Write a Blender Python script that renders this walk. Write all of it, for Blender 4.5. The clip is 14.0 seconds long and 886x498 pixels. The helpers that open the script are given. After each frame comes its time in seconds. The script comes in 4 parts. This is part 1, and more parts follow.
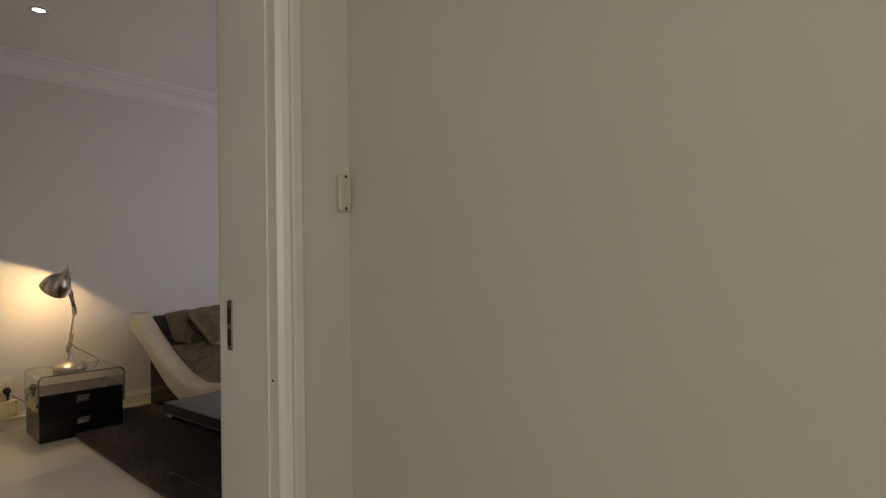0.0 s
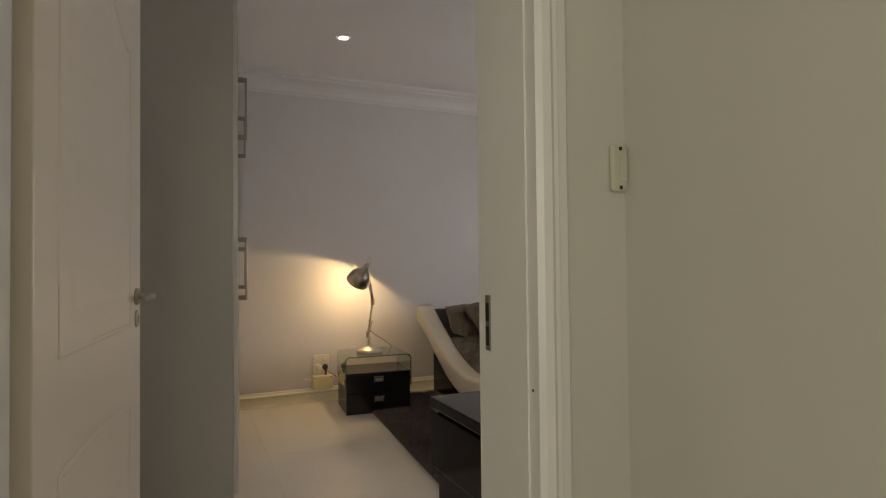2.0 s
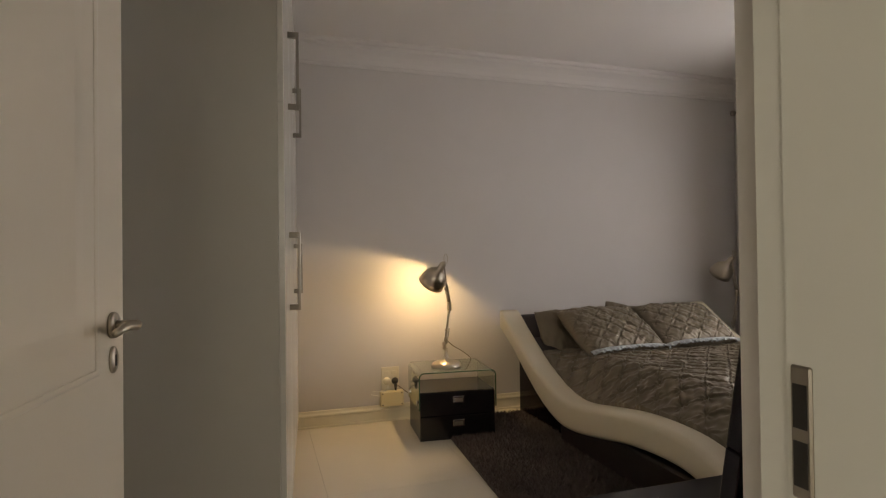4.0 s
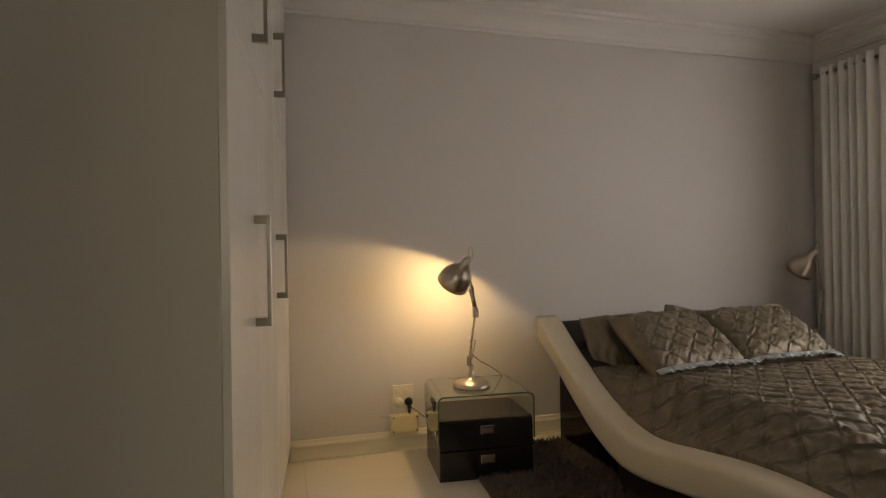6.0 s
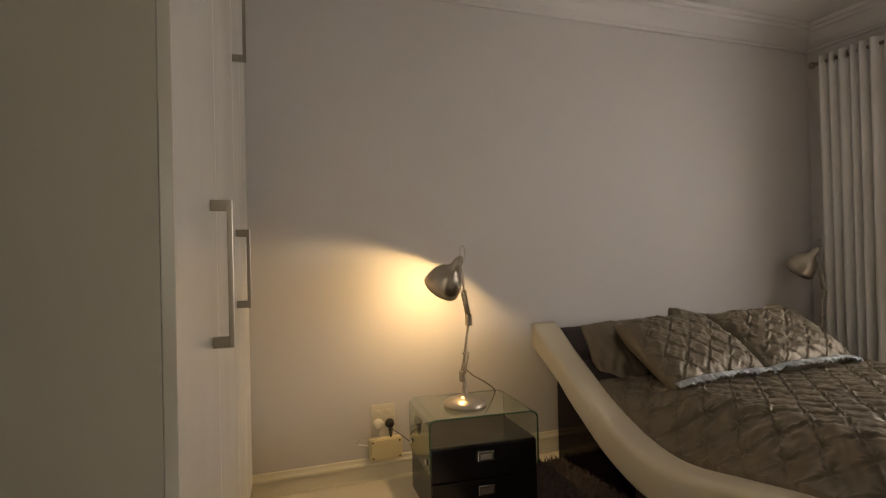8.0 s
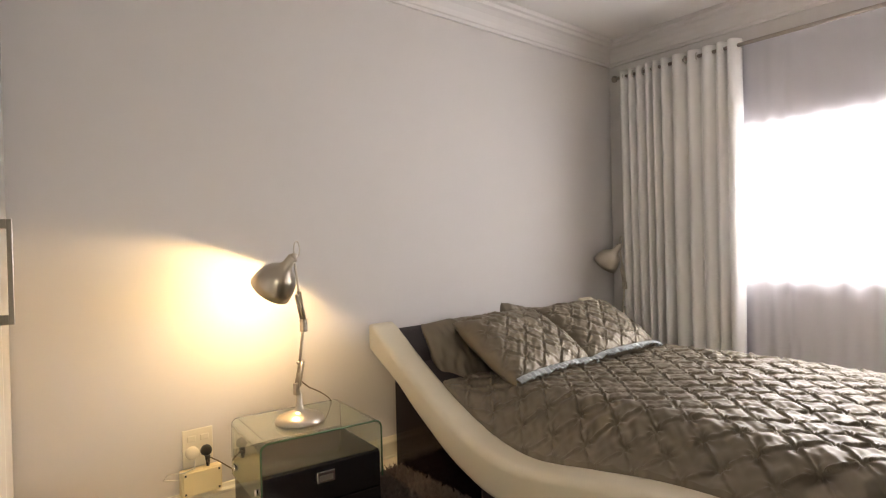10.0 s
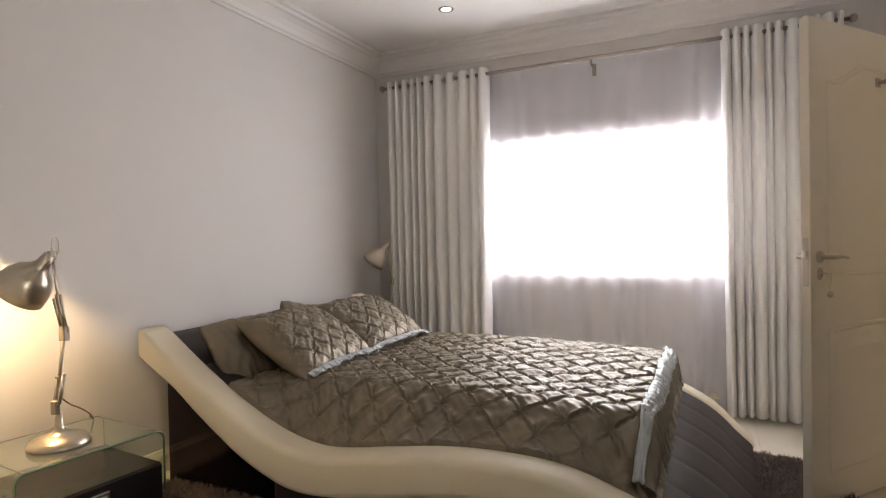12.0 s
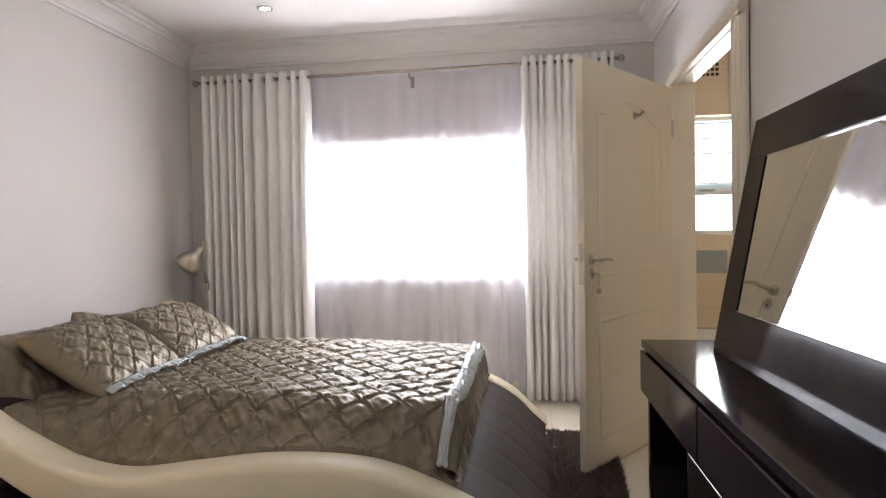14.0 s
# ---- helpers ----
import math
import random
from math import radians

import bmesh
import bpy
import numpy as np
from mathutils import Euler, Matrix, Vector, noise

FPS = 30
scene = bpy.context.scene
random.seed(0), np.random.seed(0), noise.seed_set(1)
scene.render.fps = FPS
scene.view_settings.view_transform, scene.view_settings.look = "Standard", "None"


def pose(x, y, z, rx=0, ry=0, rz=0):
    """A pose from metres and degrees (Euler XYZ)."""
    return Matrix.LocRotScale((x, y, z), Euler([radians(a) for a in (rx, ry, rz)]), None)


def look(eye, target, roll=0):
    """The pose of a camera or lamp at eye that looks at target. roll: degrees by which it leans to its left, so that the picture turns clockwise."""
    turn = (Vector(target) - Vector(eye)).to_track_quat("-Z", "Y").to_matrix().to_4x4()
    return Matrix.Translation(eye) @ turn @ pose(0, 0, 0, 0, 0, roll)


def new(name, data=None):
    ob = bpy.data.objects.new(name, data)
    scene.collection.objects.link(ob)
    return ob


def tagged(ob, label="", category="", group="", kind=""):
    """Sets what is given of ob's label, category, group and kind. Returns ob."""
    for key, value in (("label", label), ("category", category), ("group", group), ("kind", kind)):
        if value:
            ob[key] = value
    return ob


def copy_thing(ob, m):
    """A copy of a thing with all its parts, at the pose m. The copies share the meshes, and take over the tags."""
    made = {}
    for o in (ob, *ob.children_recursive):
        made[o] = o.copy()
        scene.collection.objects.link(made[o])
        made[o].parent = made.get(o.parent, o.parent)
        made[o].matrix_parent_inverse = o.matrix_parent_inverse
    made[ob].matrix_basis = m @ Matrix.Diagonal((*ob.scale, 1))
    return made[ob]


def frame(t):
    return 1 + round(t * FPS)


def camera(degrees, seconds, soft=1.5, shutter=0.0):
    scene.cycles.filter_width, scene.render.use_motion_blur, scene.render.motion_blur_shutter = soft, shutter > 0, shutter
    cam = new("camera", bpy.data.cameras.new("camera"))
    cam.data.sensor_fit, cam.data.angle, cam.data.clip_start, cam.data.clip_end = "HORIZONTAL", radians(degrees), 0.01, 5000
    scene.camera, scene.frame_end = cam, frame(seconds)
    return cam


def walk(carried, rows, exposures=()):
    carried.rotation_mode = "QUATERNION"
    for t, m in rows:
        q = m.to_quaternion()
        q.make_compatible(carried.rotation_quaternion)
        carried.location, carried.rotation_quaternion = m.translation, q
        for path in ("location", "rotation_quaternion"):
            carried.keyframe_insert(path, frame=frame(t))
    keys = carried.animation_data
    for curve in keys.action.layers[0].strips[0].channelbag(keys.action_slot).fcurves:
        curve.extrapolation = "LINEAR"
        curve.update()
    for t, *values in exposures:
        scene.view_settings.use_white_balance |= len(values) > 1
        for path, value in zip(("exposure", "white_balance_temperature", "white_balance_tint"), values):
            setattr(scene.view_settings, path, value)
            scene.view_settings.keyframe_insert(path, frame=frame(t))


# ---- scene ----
cam = camera(75.9, 14.0, soft=1.2)
PATH = [
    (0, (0.218, 0.055, 1.18), (1.781, 1.303, 1.21), -0.9),
    (0.5, (0.302, 0.076, 1.174), (1.647, 1.556, 1.21), -0.7),
    (1, (0.33, 0.103, 1.17), (1.444, 1.764, 1.211), -0.6),
    (1.5, (0.349, 0.13, 1.166), (1.297, 1.89, 1.208), -0.6),
    (2, (0.375, 0.233, 1.159), (1.199, 2.055, 1.201), -0.6),
    (2.5, (0.405, 0.402, 1.169), (1.144, 2.26, 1.209), -0.6),
    (3, (0.429, 0.559, 1.178), (1.115, 2.437, 1.216), -0.6),
    (5.5, (0.676, 1.537, 1.194), (1.234, 3.458, 1.199), -0.9),
    (6, (0.706, 1.672, 1.183), (1.26, 3.594, 1.188), -0.9),
    (6.5, (0.702, 1.794, 1.175), (1.256, 3.716, 1.184), -1.1),
    (7, (0.694, 1.887, 1.171), (1.271, 3.802, 1.183), -1.2),
    (9.5, (0.665, 2.354, 1.163), (1.762, 4.026, 1.159), -1.4),
    (10, (0.666, 2.366, 1.167), (1.936, 3.912, 1.154), -1.4),
    (10.5, (0.628, 2.389, 1.172), (2.034, 3.811, 1.156), -1.4),
    (11, (0.543, 2.427, 1.182), (2.12, 3.657, 1.153), -1.3),
    (11.5, (0.476, 2.451, 1.175), (2.195, 3.473, 1.142), -1.1),
    (12, (0.443, 2.447, 1.159), (2.251, 3.302, 1.128), -1.1),
    (12.5, (0.405, 2.439, 1.16), (2.28, 3.134, 1.128), -1.0),
    (13, (0.391, 2.398, 1.167), (2.31, 2.96, 1.131), -1.0),
    (13.5, (0.377, 2.382, 1.176), (2.332, 2.802, 1.137), -1.1),
    (14, (0.37, 2.359, 1.178), (2.349, 2.65, 1.139), -1.0),
]
EXPOSURES = [(0, -1.72, 6700, 10), (1.5, -1.62, 6800, 10), (3.0, -1.42, 7050, 10), (5.3, -1.56, 7650, 10), (7.2, -1.72, 8000, 10), (9.3, -0.7, 7200, 10), (10.5, -0.3, 6900, 10), (11.2, -0.38, 6750, 10), (12.0, -0.55, 6850, 10), (13.2, -0.5, 6650, 10), (14.0, -0.17, 6500, 10)]
walk(cam, [(t, look(eye, target, roll)) for t, eye, target, roll in PATH],
     exposures=EXPOSURES)

# ---- world, large lights ----
world = bpy.data.worlds.new("sky")
scene.world = world
world.use_nodes = True
sky = world.node_tree.nodes.new("ShaderNodeTexSky")
sky.sky_type, sky.sun_disc = "NISHITA", False
sky.sun_elevation, sky.sun_rotation = radians(50), radians(200)
back = world.node_tree.nodes["Background"]
back.inputs[1].default_value = 0.1
world.node_tree.links.new(sky.outputs[0], back.inputs[0])


def area_lamp(name, m, sx, sy, watts, colour):
    d = bpy.data.lights.new(name, "AREA")
    d.shape, d.size, d.size_y, d.energy, d.color = "RECTANGLE", sx, sy, watts, colour
    ob = new(name, d)
    ob.matrix_world = m
    return ob


def point_lamp(name, place, watts, colour, radius):
    d = bpy.data.lights.new(name, "POINT")
    d.energy, d.color, d.shadow_soft_size = watts, colour, radius
    ob = new(name, d)
    ob.location = place
    return ob


def spot_lamp(name, place, target, watts, colour, radius, angle, blend):
    d = bpy.data.lights.new(name, "SPOT")
    d.energy, d.color, d.shadow_soft_size, d.spot_size, d.spot_blend = watts, colour, radius, radians(angle), blend
    ob = new(name, d)
    ob.matrix_world = look(place, target)
    return ob


# daylight in the bedroom window and in the bathroom window
area_lamp("window_daylight", look((4.77, 3.05, 1.388), (0, 3.05, 0.8)), 1.88, 0.90, 178, (0.93, 0.96, 1.0))
area_lamp("bathroom_daylight", look((4.70, 0.85, 1.6), (0, 0.85, 1.5)), 0.7, 0.8, 28, (0.95, 0.97, 1.0))
# unseen fill lamp added to brighten the passage, which has no window
area_lamp("passage_fill", look((-0.5, -1.52, 1.5), (0.0, 1.4, 1.35)), 1.6, 1.6, 76, (1.0, 0.965, 0.87))


# ---- materials ----
def mat(name, colour, rough=0.6, metal=0.0, noise_scale=30.0, vary=0.08, bump=0.05, fine=300.0, **extra):
    """A plain procedural surface with colour variation at two scales and fine relief."""
    m = bpy.data.materials.new(name)
    m.use_nodes = True
    nt = m.node_tree
    bsdf = nt.nodes["Principled BSDF"]
    co = nt.nodes.new("ShaderNodeTexCoord")
    n1 = nt.nodes.new("ShaderNodeTexNoise")
    n1.inputs["Scale"].default_value, n1.inputs["Detail"].default_value = noise_scale * 0.08, 4
    n2 = nt.nodes.new("ShaderNodeTexNoise")
    n2.inputs["Scale"].default_value, n2.inputs["Detail"].default_value = fine, 3
    for n in (n1, n2):
        nt.links.new(co.outputs["Object"], n.inputs["Vector"])
    mix = nt.nodes.new("ShaderNodeMix")
    mix.data_type = "RGBA"
    a = [max(0, c * (1 - vary)) for c in colour] + [1]
    b = [min(1, c * (1 + vary)) for c in colour] + [1]
    mix.inputs[6].default_value, mix.inputs[7].default_value = a, b
    nt.links.new(n1.outputs[0], mix.inputs[0])
    nt.links.new(mix.outputs[2], bsdf.inputs["Base Color"])
    bsdf.inputs["Roughness"].default_value, bsdf.inputs["Metallic"].default_value = rough, metal
    if bump:
        bp = nt.nodes.new("ShaderNodeBump")
        bp.inputs["Strength"].default_value, bp.inputs["Distance"].default_value = bump, 0.003
        nt.links.new(n2.outputs[0], bp.inputs["Height"])
        nt.links.new(bp.outputs[0], bsdf.inputs["Normal"])
    rr = nt.nodes.new("ShaderNodeMapRange")
    rr.inputs["To Min"].default_value, rr.inputs["To Max"].default_value = max(0, rough - 0.06), min(1, rough + 0.06)
    nt.links.new(n1.outputs[0], rr.inputs["Value"])
    nt.links.new(rr.outputs[0], bsdf.inputs["Roughness"])
    for key, value in extra.items():
        bsdf.inputs[key.replace("_", " ")].default_value = value
    return m


def brushed(name, colour, rough=0.28, axis=(1, 1, 40)):
    """Brushed metal with streaks."""
    m = mat(name, colour, rough, 1.0, vary=0.05, bump=0)
    nt = m.node_tree
    co = nt.nodes.new("ShaderNodeTexCoord")
    mp = nt.nodes.new("ShaderNodeMapping")
    mp.inputs["Scale"].default_value = axis
    no = nt.nodes.new("ShaderNodeTexNoise")
    no.inputs["Scale"].default_value = 60
    bp = nt.nodes.new("ShaderNodeBump")
    bp.inputs["Strength"].default_value, bp.inputs["Distance"].default_value = 0.06, 0.001
    nt.links.new(co.outputs["Object"], mp.inputs[0])
    nt.links.new(mp.outputs[0], no.inputs["Vector"])
    nt.links.new(no.outputs[0], bp.inputs["Height"])
    nt.links.new(bp.outputs[0], nt.nodes["Principled BSDF"].inputs["Normal"])
    return m


def emitter(name, colour, strength):
    m = bpy.data.materials.new(name)
    m.use_nodes = True
    b = m.node_tree.nodes["Principled BSDF"]
    b.inputs["Base Color"].default_value = (*colour, 1)
    b.inputs["Emission Color"].default_value = (*colour, 1)
    b.inputs["Emission Strength"].default_value = strength
    return m


def sheer_mat():
    """Thin voile: part of the light goes straight through, part is scattered."""
    m = bpy.data.materials.new("voile")
    m.use_nodes = True
    nt = m.node_tree
    out = nt.nodes["Material Output"]
    tr, tl, df = (nt.nodes.new("ShaderNodeBsdf" + k) for k in ("Transparent", "Translucent", "Diffuse"))
    no = nt.nodes.new("ShaderNodeTexNoise")
    no.inputs["Scale"].default_value = 700
    for n in (tl, df):
        n.inputs[0].default_value = (0.92, 0.90, 0.96, 1)
    a, b = nt.nodes.new("ShaderNodeMixShader"), nt.nodes.new("ShaderNodeMixShader")
    a.inputs[0].default_value = 0.66
    rr = nt.nodes.new("ShaderNodeMapRange")
    rr.inputs["To Min"].default_value, rr.inputs["To Max"].default_value = 0.70, 0.82
    nt.links.new(no.outputs[0], rr.inputs["Value"])
    nt.links.new(rr.outputs[0], b.inputs[0])
    nt.links.new(tl.outputs[0], a.inputs[1])
    nt.links.new(df.outputs[0], a.inputs[2])
    nt.links.new(tr.outputs[0], b.inputs[1])
    nt.links.new(a.outputs[0], b.inputs[2])
    nt.links.new(b.outputs[0], out.inputs[0])
    return m


def cloth_mat(name, colour, through_share=0.25, weave=900.0):
    m = mat(name, colour, 0.85, 0, vary=0.03, bump=0.04, fine=weave)
    nt = m.node_tree
    out, bsdf = nt.nodes["Material Output"], nt.nodes["Principled BSDF"]
    tl, mx = nt.nodes.new("ShaderNodeBsdfTranslucent"), nt.nodes.new("ShaderNodeMixShader")
    tl.inputs[0].default_value = (*colour, 1)
    mx.inputs[0].default_value = through_share
    nt.links.new(bsdf.outputs[0], mx.inputs[1])
    nt.links.new(tl.outputs[0], mx.inputs[2])
    nt.links.new(mx.outputs[0], out.inputs[0])
    return m


def glass_mat(name, colour, rough=0.0):
    m = bpy.data.materials.new(name)
    m.use_nodes = True
    b = m.node_tree.nodes["Principled BSDF"]
    b.inputs["Base Color"].default_value = (*colour, 1)
    b.inputs["Transmission Weight"].default_value = 1
    b.inputs["Roughness"].default_value = rough
    b.inputs["IOR"].default_value = 1.45
    return m


WALL = mat("wall_paint", (0.64, 0.60, 0.58), 0.75, vary=0.03, bump=0.06, fine=160)
PASSAGE = mat("passage_paint", (0.605, 0.595, 0.525), 0.7, vary=0.03, bump=0.06, fine=160)
CEIL = mat("ceiling_paint", (0.78, 0.74, 0.72), 0.8, vary=0.02, bump=0.03, fine=120)
CORNICE = mat("cornice_paint", (0.72, 0.68, 0.66), 0.7, vary=0.02, bump=0.02)
TRIM = mat("trim_enamel", (0.72, 0.71, 0.63), 0.35, vary=0.03, bump=0.02, fine=90)
SKIRT = mat("skirting_enamel", (0.78, 0.72, 0.58), 0.4, vary=0.04, bump=0.02)
FRAME = mat("frame_enamel", (0.78, 0.775, 0.73), 0.32, vary=0.03, bump=0.03, fine=60)
DOOR = mat("door_enamel", (0.82, 0.74, 0.62), 0.3, vary=0.02, bump=0.03, fine=50)
FLOOR = mat("floor_tile", (0.77, 0.70, 0.59), 0.16, vary=0.05, bump=0.01, fine=40)
GROUT = mat("floor_grout", (0.58, 0.51, 0.42), 0.3, bump=0.0)
CUPBOARD = mat("cupboard_vinyl", (0.72, 0.69, 0.63), 0.2, vary=0.02, bump=0)
# wardrobe side: the doors' off-white, darkened to carry the shade on that face
SHADEDSIDE = mat("cupboard_side_shaded", (0.58, 0.55, 0.49), 0.45, vary=0.03, bump=0.02)
STEEL = brushed("brushed_steel", (0.62, 0.59, 0.55), 0.3)
NICKEL = brushed("satin_nickel", (0.52, 0.46, 0.38), 0.32)
CHROME = mat("chrome", (0.8, 0.8, 0.8), 0.12, 1.0, vary=0.03, bump=0)
DARKWOOD = mat("espresso_veneer", (0.010, 0.006, 0.0085), 0.10, vary=0.35, bump=0.01, fine=60, Specular_IOR_Level=0.22)
BLACKLAC = mat("black_lacquer", (0.012, 0.010, 0.011), 0.2, vary=0.2, bump=0.01)
CREAM = mat("cream_leather", (0.74, 0.66, 0.51), 0.42, vary=0.05, bump=0.12, fine=260)
BROWNLEATHER = mat("dark_brown_leather", (0.032, 0.022, 0.022), 0.42, vary=0.2, bump=0.25, fine=220, Specular_IOR_Level=0.35)
SATIN = mat("taupe_satin", (0.19, 0.156, 0.112), 0.44, 0.3, vary=0.12, bump=0.05, fine=120, Specular_IOR_Level=0.35)
SILVER = mat("silver_satin", (0.42, 0.45, 0.47), 0.36, 0.3, vary=0.08, bump=0.05, fine=120)
CURTAIN = cloth_mat("ivory_curtain", (0.89, 0.865, 0.845), 0.16)
VOILE = sheer_mat()
SHAG = mat("brown_shag", (0.15, 0.112, 0.098), 0.75, vary=0.5, bump=0.0)
GLASS = glass_mat("green_glass", (0.85, 0.93, 0.87))
GLASSEDGE = mat("green_glass_edge", (0.06, 0.13, 0.085), 0.15, vary=0.2, bump=0)
CLEAR = glass_mat("window_glass", (0.97, 0.98, 0.98))
MIRROR = mat("mirror_silver", (0.86, 0.88, 0.87), 0.0, 1.0, vary=0.0, bump=0)
MIRROR.node_tree.nodes["Principled BSDF"].inputs["Roughness"].default_value = 0.0
for l in list(MIRROR.node_tree.links):
    if l.to_socket.name == "Roughness":
        MIRROR.node_tree.links.remove(l)
PLASTIC = mat("ivory_plastic", (0.76, 0.70, 0.58), 0.4, vary=0.02, bump=0.0)
YELLOWED = mat("aged_plastic", (0.80, 0.68, 0.42), 0.45, vary=0.05, bump=0.0)
PULLSTEEL = brushed("pull_steel", (0.36, 0.325, 0.285), 0.32)
RODSTEEL = mat("rail_steel", (0.36, 0.31, 0.27), 0.35, 1.0, vary=0.06, bump=0.0)
SENSOR = mat("sensor_plastic", (0.56, 0.56, 0.44), 0.4, vary=0.03, bump=0.0)
BLACKRUB = mat("black_rubber", (0.015, 0.013, 0.012), 0.5, vary=0.2, bump=0.0)
WHITECABLE = mat("white_cable", (0.75, 0.72, 0.66), 0.5, bump=0.0)
BROWNCABLE = mat("brown_cable", (0.16, 0.11, 0.06), 0.5, bump=0.0)
BULB = emitter("lit_bulb", (1.0, 0.78, 0.45), 60)
DOWN = emitter("lit_downlight", (1.0, 0.93, 0.82), 14)
BEIGETILE = mat("beige_wall_tile", (0.66, 0.53, 0.37), 0.3, vary=0.12, bump=0.04, fine=40)
TILEGROUT = mat("tile_grout", (0.50, 0.40, 0.26), 0.8, bump=0.1)
PORCELAIN = mat("porcelain", (0.78, 0.74, 0.66), 0.15, vary=0.02, bump=0)
GREYPLATE = mat("grey_plate", (0.32, 0.33, 0.34), 0.3, 0.5, vary=0.05, bump=0)
WINFRAME = mat("window_frame_paint", (0.62, 0.62, 0.62), 0.4, vary=0.04, bump=0.02)


# ---- mesh helpers ----
def obj(name, bm, material, smooth=False):
    me = bpy.data.meshes.new(name)
    bmesh.ops.recalc_face_normals(bm, faces=bm.faces)
    bm.to_mesh(me)
    bm.free()
    me.materials.append(material)
    if smooth:
        for p in me.polygons:
            p.use_smooth = True
    return new(name, me)


def part(name, bm, material, parent, label="", smooth=False):
    """One mesh object under a thing or under a part."""
    ob = obj(name, bm, material, smooth)
    ob.parent = parent
    return tagged(ob, label)


def thing(name, m, label, category, group="", kind=""):
    ob = new(name)
    ob.matrix_world = m
    ob.empty_display_size = 0.05
    return tagged(ob, label, category, group, kind)


def box(x0, y0, z0, x1, y1, z1, bev=0.0, seg=2, bm=None):
    own_bm = bmesh.new()
    bmesh.ops.create_cube(own_bm, size=1)
    for v in own_bm.verts:
        v.co = Vector(((x0 + x1) / 2 + v.co.x * (x1 - x0), (y0 + y1) / 2 + v.co.y * (y1 - y0), (z0 + z1) / 2 + v.co.z * (z1 - z0)))
    if bev:
        bmesh.ops.bevel(own_bm, geom=own_bm.edges[:], offset=bev, segments=seg, profile=0.5, affect="EDGES")
    if bm is None:
        return own_bm
    merge(bm, own_bm)
    return bm


def merge(bm, other):
    me = bpy.data.meshes.new("joined")
    other.to_mesh(me)
    other.free()
    bm.from_mesh(me)
    bpy.data.meshes.remove(me)
    return bm


def tube(points, radius, closed=False, sides=10, flat=1.0, up=(0, 0, 1)):
    """A swept round bar through points; radius may be a list."""
    bm = bmesh.new()
    pts = [Vector(p) for p in points]
    n = len(pts)
    rings = []
    for i, p in enumerate(pts):
        a = pts[(i - 1) % n] if closed or i else pts[0]
        b = pts[(i + 1) % n] if closed or i < n - 1 else pts[-1]
        d = (b - a).normalized()
        u = Vector(up)
        if abs(d.dot(u)) > 0.95:
            u = Vector((1, 0, 0)) if abs(d.x) < 0.9 else Vector((0, 1, 0))
        s = d.cross(u).normalized()
        w = s.cross(d).normalized()
        r = radius[i] if isinstance(radius, (list, tuple)) else radius
        rings.append([bm.verts.new(p + s * (math.cos(2 * math.pi * k / sides) * r) + w * (math.sin(2 * math.pi * k / sides) * r * flat)) for k in range(sides)])
    for i in range(n if closed else n - 1):
        A, B = rings[i], rings[(i + 1) % n]
        for k in range(sides):
            bm.faces.new((A[k], A[(k + 1) % sides], B[(k + 1) % sides], B[k]))
    if not closed:
        bm.faces.new(rings[0])
        bm.faces.new(rings[-1])
    return bm


def lathe(profile, sides=32, centre=(0, 0, 0), caps=True):
    """A turned shape round z from (radius, height) pairs."""
    bm = bmesh.new()
    rings = []
    for r, z in profile:
        rings.append([bm.verts.new((centre[0] + r * math.cos(2 * math.pi * k / sides), centre[1] + r * math.sin(2 * math.pi * k / sides), centre[2] + z)) for k in range(sides)])
    for A, B in zip(rings, rings[1:]):
        for k in range(sides):
            bm.faces.new((A[k], A[(k + 1) % sides], B[(k + 1) % sides], B[k]))
    if caps:
        bm.faces.new(rings[0])
        bm.faces.new(rings[-1])
    return bm


def prism(profile, a, b, side, up=(0, 0, 1)):
    """A moulding: profile pairs (out, up) extruded from a to b, out along side."""
    bm = bmesh.new()
    a, b, side, up = Vector(a), Vector(b), Vector(side), Vector(up)
    A = [bm.verts.new(a + side * o + up * h) for o, h in profile]
    B = [bm.verts.new(b + side * o + up * h) for o, h in profile]
    n = len(profile)
    for i in range(n):
        bm.faces.new((A[i], A[(i + 1) % n], B[(i + 1) % n], B[i]))
    bm.faces.new(A)
    bm.faces.new(B)
    return bm


def crease(bm, degrees):
    """Keep edges sharper than the angle hard under smooth shading."""
    bm.normal_update()
    for e in bm.edges:
        if len(e.link_faces) == 2 and e.calc_face_angle(0) > radians(degrees):
            e.smooth = False
    return bm


def smoothstep(a, b, x):
    t = max(0.0, min(1.0, (x - a) / (b - a)))
    return t * t * (3 - 2 * t)


def curve_at(keys, x):
    """Smooth interpolation through (x, value) keys in rising x (Catmull-Rom)."""
    if x <= keys[0][0]:
        return keys[0][1]
    if x >= keys[-1][0]:
        return keys[-1][1]
    i = max(k for k in range(len(keys) - 1) if keys[k][0] <= x)
    x0, y0 = keys[i]
    x1, y1 = keys[i + 1]
    m0 = (y1 - keys[i - 1][1]) / (x1 - keys[i - 1][0]) if i else (y1 - y0) / (x1 - x0)
    m1 = (keys[i + 2][1] - y0) / (keys[i + 2][0] - x0) if i + 2 < len(keys) else (y1 - y0) / (x1 - x0)
    h = x1 - x0
    t = (x - x0) / h
    return (2 * t**3 - 3 * t**2 + 1) * y0 + (t**3 - 2 * t**2 + t) * h * m0 + (-2 * t**3 + 3 * t**2) * y1 + (t**3 - t**2) * h * m1


